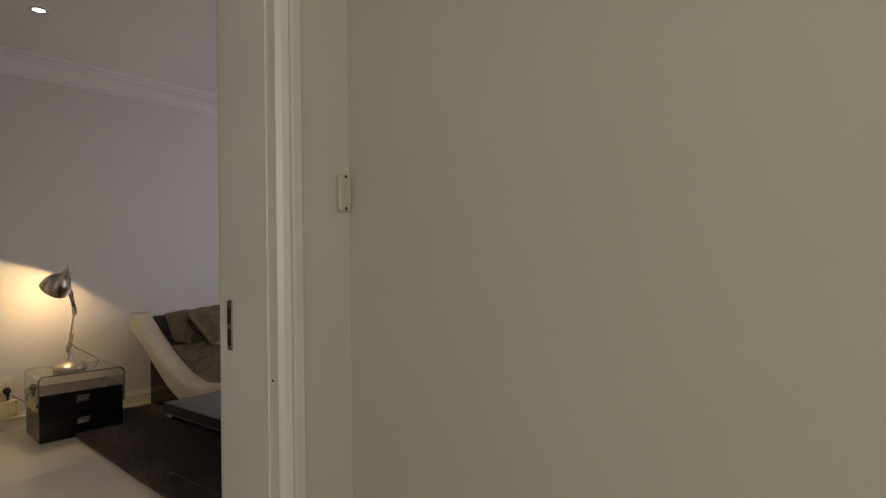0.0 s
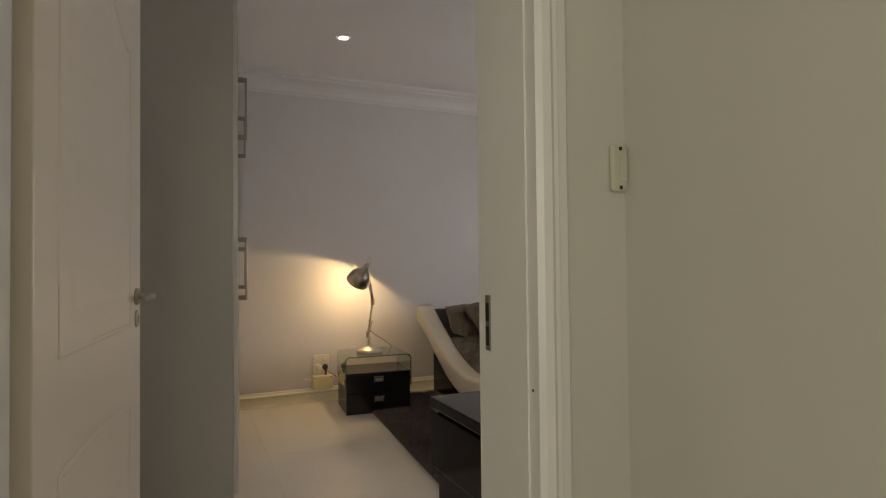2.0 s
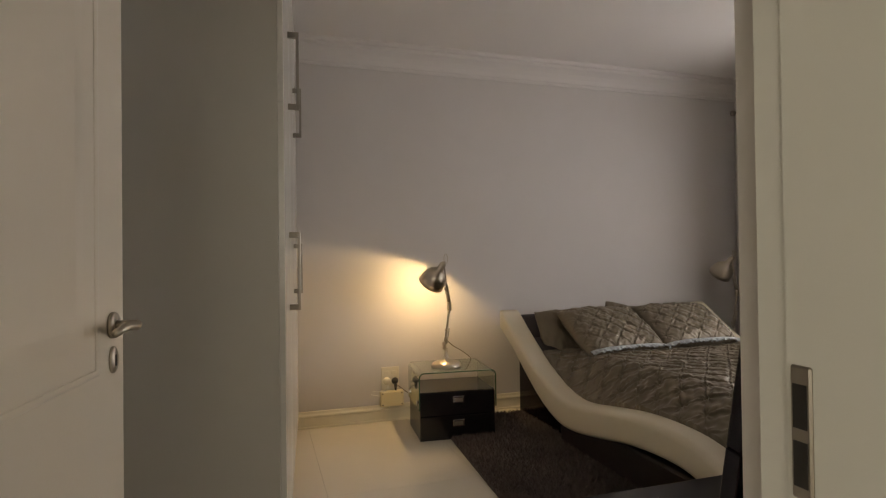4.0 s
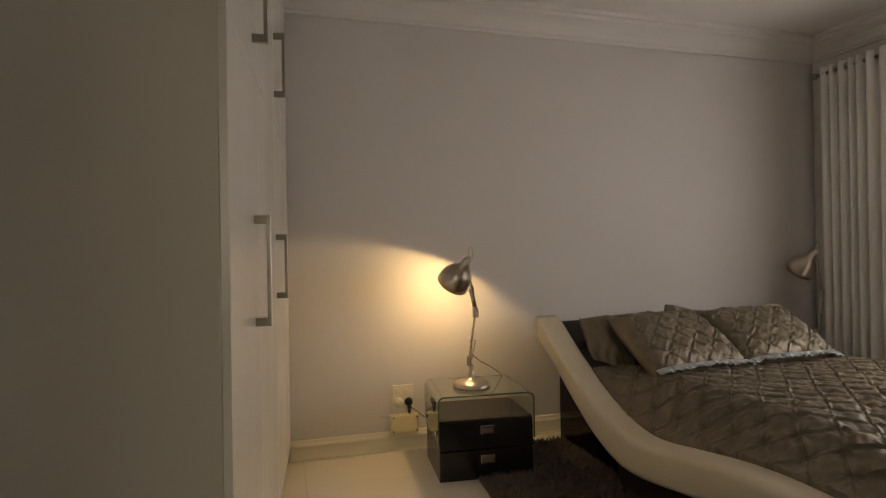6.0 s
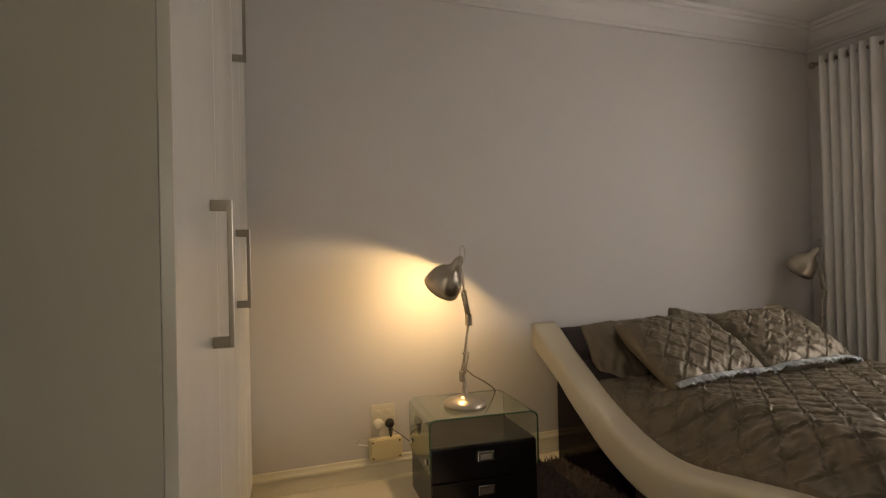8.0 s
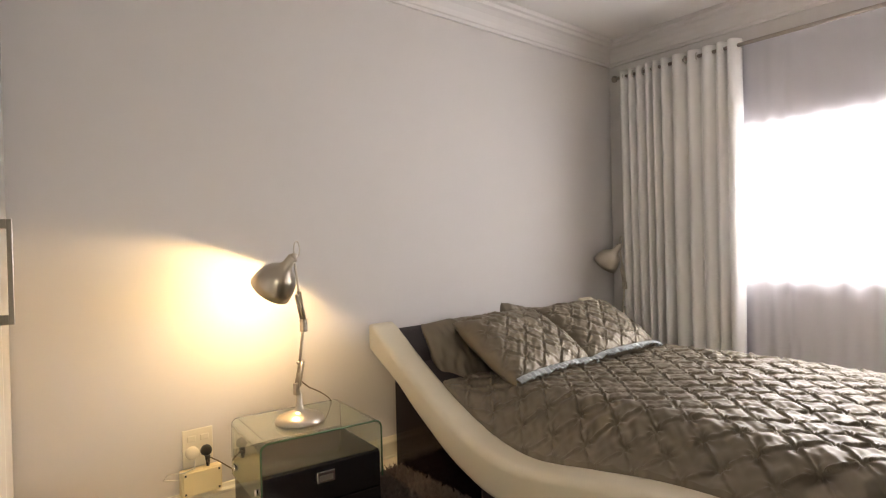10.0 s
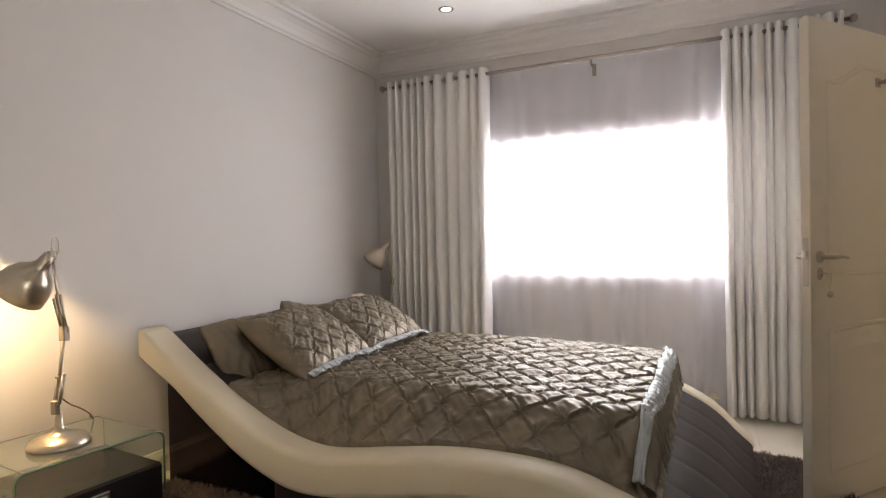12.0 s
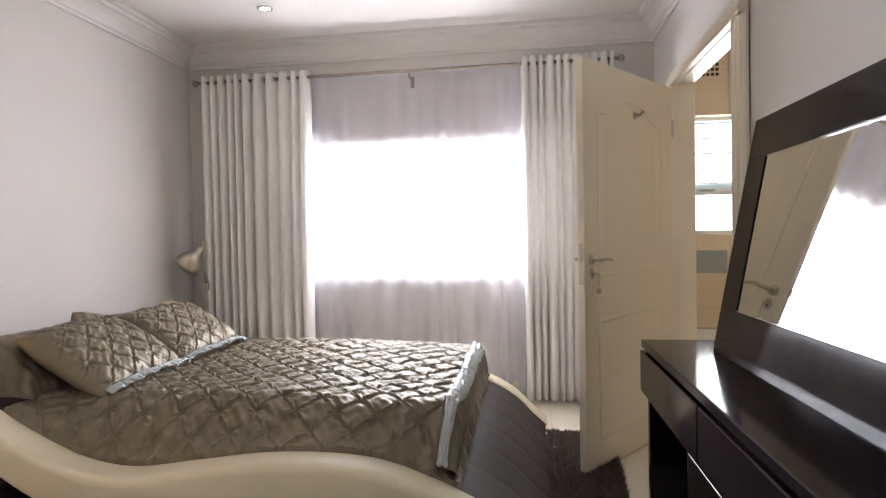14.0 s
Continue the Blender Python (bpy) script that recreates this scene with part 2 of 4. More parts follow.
# ---- the plan ----
BED_Y, WIN_X, RIGHT_Y, LEFT_X, CEIL_Z = 5.0, 4.58, 1.45, -0.12, 2.70
PASS_Y = 1.20                                   # passage face of the entry wall
OPEN_L, OPEN_R, OPEN_Z = 0.11, 0.99, 2.06      # entry opening
ENS_Y = 1.40                                     # bathroom face of the thin wall
ENS_L, ENS_R, ENS_Z = 2.94, 3.94, 2.07          # bathroom opening
WIN_A, WIN_B, WIN_LO, WIN_HI = 2.10, 4.00, 0.915, 1.86


def wall(name, boxes, material, label):
    bm = bmesh.new()
    for b in boxes:
        box(*b, bm=bm)
    return tagged(obj(name, bm, material), label, "wall", kind="structure")


wall("wall_north", [(LEFT_X - 0.2, BED_Y, 0, WIN_X + 0.24, BED_Y + 0.2, CEIL_Z)], WALL, "smooth warm off-white painted wall behind the bed")
wall("wall_east", [(WIN_X, WIN_B, 0, WIN_X + 0.24, BED_Y, CEIL_Z), (WIN_X, RIGHT_Y, 0, WIN_X + 0.24, WIN_A, CEIL_Z),
                   (WIN_X, WIN_A, 0, WIN_X + 0.24, WIN_B, WIN_LO), (WIN_X, WIN_A, WIN_HI, WIN_X + 0.24, WIN_B, CEIL_Z)], WALL, "off-white painted wall with a wide window")
wall("wall_west", [(LEFT_X - 0.2, RIGHT_Y, 0, LEFT_X, BED_Y, CEIL_Z)], WALL, "off-white painted wall behind the cupboard")
wall("wall_south", [(LEFT_X - 0.2, PASS_Y + 0.01, 0, OPEN_L - 0.03, RIGHT_Y, CEIL_Z), (OPEN_L - 0.03, PASS_Y + 0.01, OPEN_Z + 0.03, OPEN_R + 0.03, RIGHT_Y, CEIL_Z),
                    (OPEN_R + 0.03, PASS_Y + 0.01, 0, 2.86, RIGHT_Y, CEIL_Z), (2.86, ENS_Y, 0, ENS_L - 0.03, RIGHT_Y, CEIL_Z), (ENS_L - 0.03, ENS_Y, ENS_Z + 0.03, ENS_R + 0.03, RIGHT_Y, CEIL_Z),
                    (ENS_R + 0.03, ENS_Y, 0, WIN_X, RIGHT_Y, CEIL_Z)], WALL, "off-white painted wall with two doorways")
wall("wall_passage_side", [(-1.4, PASS_Y, 0, OPEN_L - 0.03, PASS_Y + 0.01, CEIL_Z), (OPEN_L - 0.03, PASS_Y, OPEN_Z + 0.03, OPEN_R + 0.03, PASS_Y + 0.01, CEIL_Z),
                           (OPEN_R + 0.03, PASS_Y, 0, 2.86, PASS_Y + 0.01, CEIL_Z)], PASSAGE, "dull beige painted passage wall beside the doorway")
for nm, b in (("west", (-1.6, -1.8, 0, -1.4, PASS_Y + 0.2, CEIL_Z)), ("east", (1.252, -1.8, 0, 1.452, PASS_Y, CEIL_Z)), ("south", (-1.4, -1.8, 0, 1.252, -1.6, CEIL_Z))):
    wall("wall_passage_" + nm, [b], PASSAGE, "dull beige painted passage wall")
wall("wall_bathroom", [(WIN_X, -0.5, 0, WIN_X + 0.24, 0.55, CEIL_Z), (WIN_X, 1.22, 0, WIN_X + 0.24, RIGHT_Y, CEIL_Z), (WIN_X, 0.55, 0, WIN_X + 0.24, 1.22, 1.17),
                       (WIN_X, 0.55, 2.0, WIN_X + 0.24, 1.22, CEIL_Z), (2.66, -0.7, 0, WIN_X, -0.5, CEIL_Z), (2.66, -0.5, 0, 2.86, PASS_Y, CEIL_Z)], TILEGROUT, "tiled bathroom wall with a small louvred window")

tagged(obj("floor", box(-1.6, -1.8, -0.1, WIN_X + 0.24, BED_Y + 0.2, -0.006), GROUT), "pale cream polished tile floor with thin joints", "floor", kind="structure")
bm = box(-1.6, -1.8, CEIL_Z, WIN_X + 0.24, BED_Y + 0.2, CEIL_Z + 0.12)
tagged(obj("ceiling", bm, CEIL), "smooth white painted plaster ceiling", "ceiling", kind="structure")

# cornice: stepped cove along the bedroom walls
COVE = [(o, 1.3 * h) for o, h in [(0, -0.125), (0.014, -0.125), (0.018, -0.112), (0.026, -0.108), (0.034, -0.085), (0.052, -0.06), (0.078, -0.042), (0.098, -0.036), (0.104, -0.022), (0.124, -0.018), (0.13, 0), (0, 0)]]
for nm, a, b, s in (("north", (LEFT_X, BED_Y, CEIL_Z), (WIN_X, BED_Y, CEIL_Z), (0, -1, 0)), ("east", (WIN_X, RIGHT_Y, CEIL_Z), (WIN_X, BED_Y, CEIL_Z), (-1, 0, 0)),
                    ("south", (LEFT_X, RIGHT_Y, CEIL_Z), (WIN_X, RIGHT_Y, CEIL_Z), (0, 1, 0)), ("west", (LEFT_X, RIGHT_Y, CEIL_Z), (LEFT_X, BED_Y, CEIL_Z), (1, 0, 0))):
    tagged(obj("cornice_" + nm, prism(COVE, a, b, s), CORNICE), "white stepped plaster cornice under the ceiling", "cornice", kind="structure")
# skirting boards
BOARD = [(0, 0), (0.018, 0), (0.018, 0.012), (0.014, 0.014), (0.014, 0.075), (0.02, 0.08), (0.02, 0.09), (0.012, 0.1), (0.008, 0.115), (0, 0.118)]
for nm, a, b, s in (("north", (0.75, BED_Y, 0), (WIN_X, BED_Y, 0), (0, -1, 0)), ("east", (WIN_X, RIGHT_Y, 0), (WIN_X, BED_Y, 0), (-1, 0, 0)),
                    ("south", (OPEN_R + 0.12, RIGHT_Y, 0), (ENS_L - 0.1, RIGHT_Y, 0), (0, 1, 0)), ("west", (LEFT_X, RIGHT_Y, 0), (LEFT_X, 3.0, 0), (1, 0, 0))):
    tagged(obj("baseboard_" + nm, prism(BOARD, a, b, s), SKIRT), "cream moulded skirting board along the wall", "skirting", kind="structure")


# ---- doorways and doors ----
ARCH = [(0, 0), (0.0, 0.035), (0.012, 0.043), (0.03, 0.045), (0.042, 0.036), (0.052, 0.036), (0.06, 0.026), (0.082, 0.022), (0.092, 0.012), (0.092, 0)]


def door_frame(name, x0, x1, y0, y1, top, label, material=None):
    """Jamb lining with moulded architraves on both faces."""
    bm = bmesh.new()
    t = 0.03
    for a, b, c, d in ((x0 - t, x0, 0, top), (x1, x1 + t, 0, top), (x0 - t, x1 + t, top, top + t)):
        box(a, y0 - 0.006, c, b, y1 + 0.006, d, bm=bm)
    for y, s in ((y0 - 0.006, -1), (y1 + 0.006, 1)):
        merge(bm, prism(ARCH, (x0 - 0.004, y, 0), (x0 - 0.004, y, top + 0.004), (-1, 0, 0), (0, s, 0)))
        merge(bm, prism(ARCH, (x1 + 0.004, y, 0), (x1 + 0.004, y, top + 0.004), (1, 0, 0), (0, s, 0)))
        merge(bm, prism(ARCH, (x0 - 0.096, y, top + 0.004), (x1 + 0.096, y, top + 0.004), (0, 0, 1), (0, s, 0)))
    return tagged(obj(name, bm, material or FRAME), label, "door frame", kind="structure")


frame_1 = door_frame("door_frame_1", OPEN_L, OPEN_R, PASS_Y, 1.36, OPEN_Z, "glossy pale grey-white moulded door frame")
frame_2 = door_frame("door_frame_2", ENS_L, ENS_R, ENS_Y + 0.002, RIGHT_Y, ENS_Z, "cream moulded door frame to the bathroom", DOOR)
strike = thing("strike_plate", pose(OPEN_R, 1.35, 1.02), "worn steel strike plate with two dark holes in the jamb", "strike plate")
part("plate", box(-0.003, -0.011, -0.062, 0.002, 0.011, 0.062, 0.002, 1), PULLSTEEL, strike)
part("latch_hole", box(-0.004, -0.007, 0.004, -0.002, 0.007, 0.045), BLACKRUB, strike, "dark latch hole")
part("bolt_hole", box(-0.004, -0.007, -0.05, -0.002, 0.007, -0.008), BLACKRUB, strike, "dark bolt hole")


def panel_path(x0, x1, z0, z1, swoop=0.0, n=24):
    """Outline of a door panel whose top edge swoops."""
    pts = [(x0, z0), (x1, z0)]
    for i in range(n + 1):
        u = i / n
        pts.append((x1 + (x0 - x1) * u, z1 - swoop * (1 - smoothstep(0.06, 0.42, u) * (1 - smoothstep(0.58, 0.94, u)))))
    return pts


def lever_handle(leaf, x, y, z, s, side, keyed):
    """Rose, lever and key escutcheon on one face; s: the lever's way along x; side: face along y."""
    h = part("handle", merge(tube([(x, y, z), (x, y + side * 0.045, z)], 0.009, sides=12, up=(1, 0, 0)),
                             tube([(x, y + side * 0.045, z), (x + s * 0.02, y + side * 0.05, z), (x + s * 0.07, y + side * 0.05, z + 0.004), (x + s * 0.115, y + side * 0.047, z - 0.004)], [0.010, 0.010, 0.009, 0.007], sides=12)), NICKEL, leaf, "satin nickel lever handle", True)
    rose = lathe([(0.026, 0), (0.026, 0.005), (0.022, 0.009), (0.0, 0.009)], 24)
    for v in rose.verts:
        v.co = Vector((x + v.co.x, y + side * v.co.z, z + v.co.y))
    part("rose", rose, NICKEL, h, "", True)
    esc = lathe([(0.022, 0), (0.022, 0.004), (0.018, 0.007), (0.0, 0.007)], 24)
    for v in esc.verts:
        v.co = Vector((x + v.co.x * 0.8, y + side * v.co.z, z - 0.068 + v.co.y * 1.2))
    part("escutcheon", esc, NICKEL, leaf, "oval nickel key escutcheon", True)
    part("keyhole", box(x - 0.003, y + side * 0.0072 - 0.0005, z - 0.08, x + 0.003, y + side * 0.0072 + 0.0005, z - 0.058), BLACKRUB, leaf)
    if keyed:
        k = part("key", merge(tube([(x, y + side * 0.007, z - 0.066), (x, y + side * 0.035, z - 0.066)], 0.004), tube([(x, y + side * 0.035, z - 0.066 + 0.0), (x, y + side * 0.04, z - 0.09), (x, y + side * 0.04, z - 0.13)], [0.011, 0.007, 0.004], flat=0.4)), NICKEL, leaf, "key with a dangling tag")
        part("key_tag", lathe([(0.0, -0.016), (0.012, -0.008), (0.012, 0.008), (0.0, 0.016)], 12, (x, y + side * 0.04, z - 0.15)), NICKEL, k, "", True)


def door(name, m, width, height, label, hook, keyed):
    """Moulded panel door, hinge edge on the z axis, leaf along +x, faces at y = -0.02 and 0.02."""
    d = thing(name, m, label, "door", kind="structure")
    part("leaf", box(0, -0.02, 0.008, width, 0.02, height, 0.003, 2), DOOR, d)
    for side in (-1, 1):
        y = side * 0.02
        a, b = 0.13, width - 0.13
        for z0, z1, sw in ((0.98, height - 0.16, 0.09), (0.16, 0.76, 0.012)):
            path = panel_path(a, b, z0, z1, sw)
            part("moulding", tube([(p, y, q) for p, q in path], 0.011, True, 8, 0.22, up=(0, 1, 0)), DOOR, d, "", True)
            inner = bmesh.new()
            inset = panel_path(a + 0.04, b - 0.04, z0 + 0.04, z1 - 0.04, sw)
            lo = [inner.verts.new((p, y - side * 0.001, q)) for p, q in inset]
            ins = panel_path(a + 0.09, b - 0.09, z0 + 0.09, z1 - 0.09, sw)
            hi = [inner.verts.new((p, y + side * 0.0025, q)) for p, q in ins]
            for i in range(len(lo)):
                inner.faces.new((lo[i], lo[(i + 1) % len(lo)], hi[(i + 1) % len(lo)], hi[i]))
            inner.faces.new(hi)
            part("raised_panel", inner, DOOR, d)
        lever_handle(d, width - 0.06, y, 1.06, -1, side, keyed and side > 0)
    part("lock_plate", box(width - 0.001, -0.011, 0.94, width + 0.002, 0.011, 1.14), STEEL, d, "steel lock face plate")
    part("latch_bolt", box(width, -0.007, 1.055, width + 0.012, 0.007, 1.085, 0.002, 1), STEEL, d)
    for z in (0.25, 1.8):
        part("hinge", tube([(-0.004, 0.024, z - 0.05), (-0.004, 0.024, z + 0.05)], 0.007), STEEL, d, "steel butt hinge", True)
    if hook:
        hk = part("coat_hook", tube([(width * 0.47, 0.02, 1.82), (width * 0.47, 0.05, 1.818), (width * 0.47, 0.066, 1.828), (width * 0.47, 0.072, 1.838)], [0.010, 0.009, 0.010, 0.013]), NICKEL, d, "small nickel coat hook", True)
        part("hook_plate", box(width * 0.47 - 0.018, 0.02, 1.80, width * 0.47 + 0.018, 0.025, 1.84, 0.004, 2), NICKEL, hk)
    return d


door("door_1", pose(0.112, 1.435, 0, 0, 0, 82.5), 0.845, 2.04, "open cream moulded panel door with nickel lever handle", False, False)
ens_dir = math.degrees(math.atan2(2.10 - 1.515, 3.18 - 3.925))
door("door_2", pose(3.925, 1.515, 0, 0, 0, ens_dir), 0.945, 2.04, "half-open cream moulded panel door with key in its lock", True, True)

sensor = thing("alarm_sensor", pose(1.228, PASS_Y, 1.355), "small yellowed plastic alarm sensor screwed to the wall", "sensor")
part("housing", box(-0.021, -0.014, -0.05, 0.021, 0, 0.05, 0.006, 3), SENSOR, sensor)
part("lens", box(-0.002, -0.0165, -0.028, 0.017, -0.013, 0.028, 0.002, 2), SENSOR, sensor)
for z in (-0.042, 0.042):
    part("screw", box(-0.004, -0.0158, z - 0.004, 0.004, -0.0135, z + 0.004, 0.001, 1), BLACKRUB, sensor, "dark screw")
nail = tagged(obj("nail_hole", lathe([(0.003, -0.0005), (0.003, 0.0005)], 10), BLACKRUB), "tiny dark nail head in the door jamb", "nail")
nail.matrix_world = pose(OPEN_R - 0.0005, 1.174, 0.905, 0, 90, 0)


# ---- window, voile, curtains ----
win = thing("window_1", pose(WIN_X, 0, 0), "wide steel-framed window full of white daylight", "window", kind="structure")
bm = bmesh.new()
fx0, fx1 = 0.15, 0.19
for a, b, c, d in ((WIN_A, WIN_B, WIN_LO, WIN_LO + 0.04), (WIN_A, WIN_B, WIN_HI - 0.04, WIN_HI), (WIN_A, WIN_A + 0.04, WIN_LO + 0.04, WIN_HI - 0.04), (WIN_B - 0.04, WIN_B, WIN_LO + 0.04, WIN_HI - 0.04)):
    box(fx0, a, c, fx1, b, d, bm=bm)
part("window_frame", bm, WINFRAME, win)
pane = part("pane", box(0.168, WIN_A + 0.04, WIN_LO + 0.04, 0.172, WIN_B - 0.04, WIN_HI - 0.04), CLEAR, win, "clear glass pane")
pane.visible_shadow = False
part("window_sill", box(0.0, WIN_A, WIN_LO - 0.001, 0.15, WIN_B, WIN_LO + 0.012, 0.003, 2), WINFRAME, win, "dull grey window sill")


def folds(y0, y1, z0, z1, count, depth, x, seed, rows=24, per=16, flare=0.0, head=0.55, bulge=False):
    """A hanging cloth in straight vertical folds of uneven width, as a sheet."""
    rng = random.Random(seed)
    phase = [0.0]
    for _ in range(count):
        phase.append(phase[-1] + rng.uniform(0.65, 1.35))
    amp = [rng.uniform(0.65, 1.15) for _ in range(count + 2)]
    sway = [rng.uniform(-1, 1) for _ in range(count + 2)]
    bm = bmesh.new()
    n = count * per
    cols = []
    for i in range(n + 1):
        f = i / n * count
        k = min(int(f), count - 1)
        g = smoothstep(0, 1, f - k)
        yy = (phase[k] + (phase[k + 1] - phase[k]) * (f - k)) / phase[-1]
        a = amp[k] * (1 - g) + amp[k + 1] * g
        w = sway[k] * (1 - g) + sway[k + 1] * g
        s = 1 - 2 * abs(math.sin(math.pi * f)) ** 0.6 if bulge else math.sin(2 * math.pi * f)
        col = []
        for j in range(rows + 1):
            v = j / rows
            dx = depth * a * s * (head + (1 - head) * v) + 0.004 * w * v * v
            dy = flare * v * (yy - 0.5) + 0.003 * w * math.sin(2.2 * v)
            z = z1 + (z0 - z1) * v + (0.006 * w * v)
            col.append(bm.verts.new((x + dx, y0 + (y1 - y0) * yy + dy, z)))
        cols.append(col)
    for a, b in zip(cols, cols[1:]):
        for j in range(rows):
            bm.faces.new((a[j], b[j], b[j + 1], a[j + 1]))
    return bm


RAIL_X, RAIL_Z = 4.41, 2.385


def curtain(y0, y1, count, seed, label):
    c = thing("curtain", Matrix.Identity(4), label, "curtain", "curtains on the rail")
    p = part("drape", folds(y0, y1, 0.03, RAIL_Z + 0.045, count, 0.045, RAIL_X, seed, flare=0.03, head=0.85, bulge=True), CURTAIN, c, "", True)
    so = p.modifiers.new("thick", "SOLIDIFY")
    so.thickness = 0.003
    for i in range(count):
        yy = y0 + (y1 - y0) * (i + 0.5) / count
        e = tube([(RAIL_X + 0.024 * math.cos(q), yy + 0.004 * math.cos(q), RAIL_Z + 0.024 * math.sin(q)) for q in [2 * math.pi * k / 16 for k in range(16)]], 0.005, True, 6, up=(0, 1, 0))
        part("eyelet", e, STEEL, c, "brushed steel eyelet ring", True)
    return c


curtain(4.80, 3.93, 11, 4, "ivory eyelet curtain drawn aside in straight folds")
curtain(2.385, 1.74, 11, 9, "ivory eyelet curtain bunched beside the open door")
voile = tagged(obj("sheer_curtain", folds(4.30, 2.1, 0.03, RAIL_Z + 0.035, 17, 0.018, 4.555, 21, rows=12, per=14, head=0.3), VOILE, True), "white translucent voile curtain hanging across the window", "curtain")

rail = thing("curtain_rail", pose(RAIL_X, 0, RAIL_Z), "dull bronze-grey steel curtain rail with ball ends above the window", "curtain rail")
part("rod", tube([(0, 1.71, 0), (0, 4.83, 0)], 0.0125, sides=16), RODSTEEL, rail, "", True)
part("rod_joint", tube([(0, 3.16, 0), (0, 3.20, 0)], 0.0135, sides=16), RODSTEEL, rail, "", True)
for yy in (1.70, 4.84):
    part("finial", lathe([(0.0, -0.026), (0.016, -0.02), (0.024, 0), (0.016, 0.02), (0.0, 0.026)], 16, (0, yy, 0)), RODSTEEL, rail, "", True)
for yy in (1.78, 3.18, 4.78):
    part("bracket", merge(tube([(0, yy, -0.012), (0.02, yy, -0.04), (0.168, yy, -0.04)], 0.008), box(0.128, yy - 0.014, -0.09, 0.136, yy + 0.014, -0.005, 0.003, 1)), RODSTEEL, rail, "steel wall bracket")


# ---- fitted cupboard ----
cup = thing("wardrobe", pose(0.597, 3.065, 0, 0, 0, -4.6), "tall off-white fitted wardrobe with long square steel handles", "wardrobe")
part("side_panel", box(-0.70, 0, 0.0, -0.022, 0.018, CEIL_Z - 0.13, 0.001, 1), SHADEDSIDE, cup, "plain off-white board side, its shade put into the colour")
part("carcass", box(-0.68, 0.018, 0.08, -0.024, 1.94, CEIL_Z - 0.13), CUPBOARD, cup)
part("plinth", box(-0.68, 0.018, 0.0, -0.05, 1.94, 0.08), CUPBOARD, cup)
part("top_filler", box(-0.70, 0.0, CEIL_Z - 0.13, -0.004, 1.94, CEIL_Z), CUPBOARD, cup)
seams = (0.0, 0.585, 1.17, 1.55, 1.93)
for i, (a, b) in enumerate(zip(seams, seams[1:])):
    for lo, hi, h0 in ((0.085, 1.7492, 0.985), (1.75, CEIL_Z - 0.135, 1.865)):
        dr = part("cupboard_door", box(-0.0215, a + 0.0015, lo, 0, b - 0.0015, hi, 0.002, 2), CUPBOARD, cup, "glossy off-white door")
        if i in (1, 3):
            continue
        hy, h1 = ((0.46, h0 + 0.315) if i == 0 else (1.20, h0 + 0.28))
        h0 -= 0.028 * (i == 0)
        bar = box(0.036, hy - 0.008, h0, 0.048, hy + 0.008, h1, 0.0012, 1)
        for z in (h0, h1 - 0.026):
            box(0.0, hy - 0.008, z, 0.0365, hy + 0.008, z + 0.026, 0.0012, 1, bm=bar)
        part("handle", bar, PULLSTEEL, dr, "square brushed steel pull handle")


# ---- bed ----
BX0, BX1, RW = 2.20, 4.06, 0.15
TOP = [(2.25, 0.03), (2.33, 0.10), (2.42, 0.19), (2.53, 0.262), (2.72, 0.345), (2.9, 0.398), (3.11, 0.412), (3.33, 0.402), (3.57, 0.368), (3.84, 0.33), (4.02, 0.348), (4.2, 0.41), (4.39, 0.505), (4.6, 0.63), (4.83, 0.775)]
LOW = [(2.25, 0.0), (2.33, 0.012), (2.42, 0.05), (2.53, 0.11), (2.72, 0.20), (2.92, 0.258), (3.11, 0.266), (3.33, 0.248), (3.57, 0.205), (3.84, 0.165), (4.0, 0.17), (4.16, 0.222), (4.31, 0.292), (4.49, 0.402), (4.64, 0.51), (4.86, 0.645)]
bed = thing("bed", Matrix.Identity(4), "low wave-shaped bed with cream leather rails and dark leather panels", "bed")


def side_rail(x0, x1):
    """The padded wave rail: rounded section swept along the bed."""
    bm = bmesh.new()
    rings = []
    n = 72
    for i in range(n + 1):
        y = 2.25 + (4.84 - 2.25) * i / n
        t, l = curve_at(TOP, y), curve_at(LOW, y + 0.02 * smoothstep(4.15, 4.4, y))
        c, h, w = (t + l) / 2, max(0.012, (t - l) / 2), (x1 - x0) / 2
        r = min(0.034 - 0.018 * smoothstep(4.55, 4.84, y), h * 0.9)
        ring = []
        for qx, qz in ((1, 1), (-1, 1), (-1, -1), (1, -1)):
            for k in range(6):
                ang = {(1, 1): 0, (-1, 1): 90, (-1, -1): 180, (1, -1): 270}[(qx, qz)] + 90 * k / 5
                ring.append(bm.verts.new(((x0 + x1) / 2 + qx * (w - r) + r * math.cos(radians(ang)), y, c + qz * (h - r) + r * math.sin(radians(ang)))))
        rings.append(ring)
    m = len(rings[0])
    for A, B in zip(rings, rings[1:]):
        for k in range(m):
            bm.faces.new((A[k], A[(k + 1) % m], B[(k + 1) % m], B[k]))
    bm.faces.new(rings[0])
    bm.faces.new(rings[-1])
    return bm


for x0, x1 in ((BX0, BX0 + RW), (BX1 - RW, BX1)):
    part("side_rail", side_rail(x0, x1), CREAM, bed, "padded cream leather rail", True)


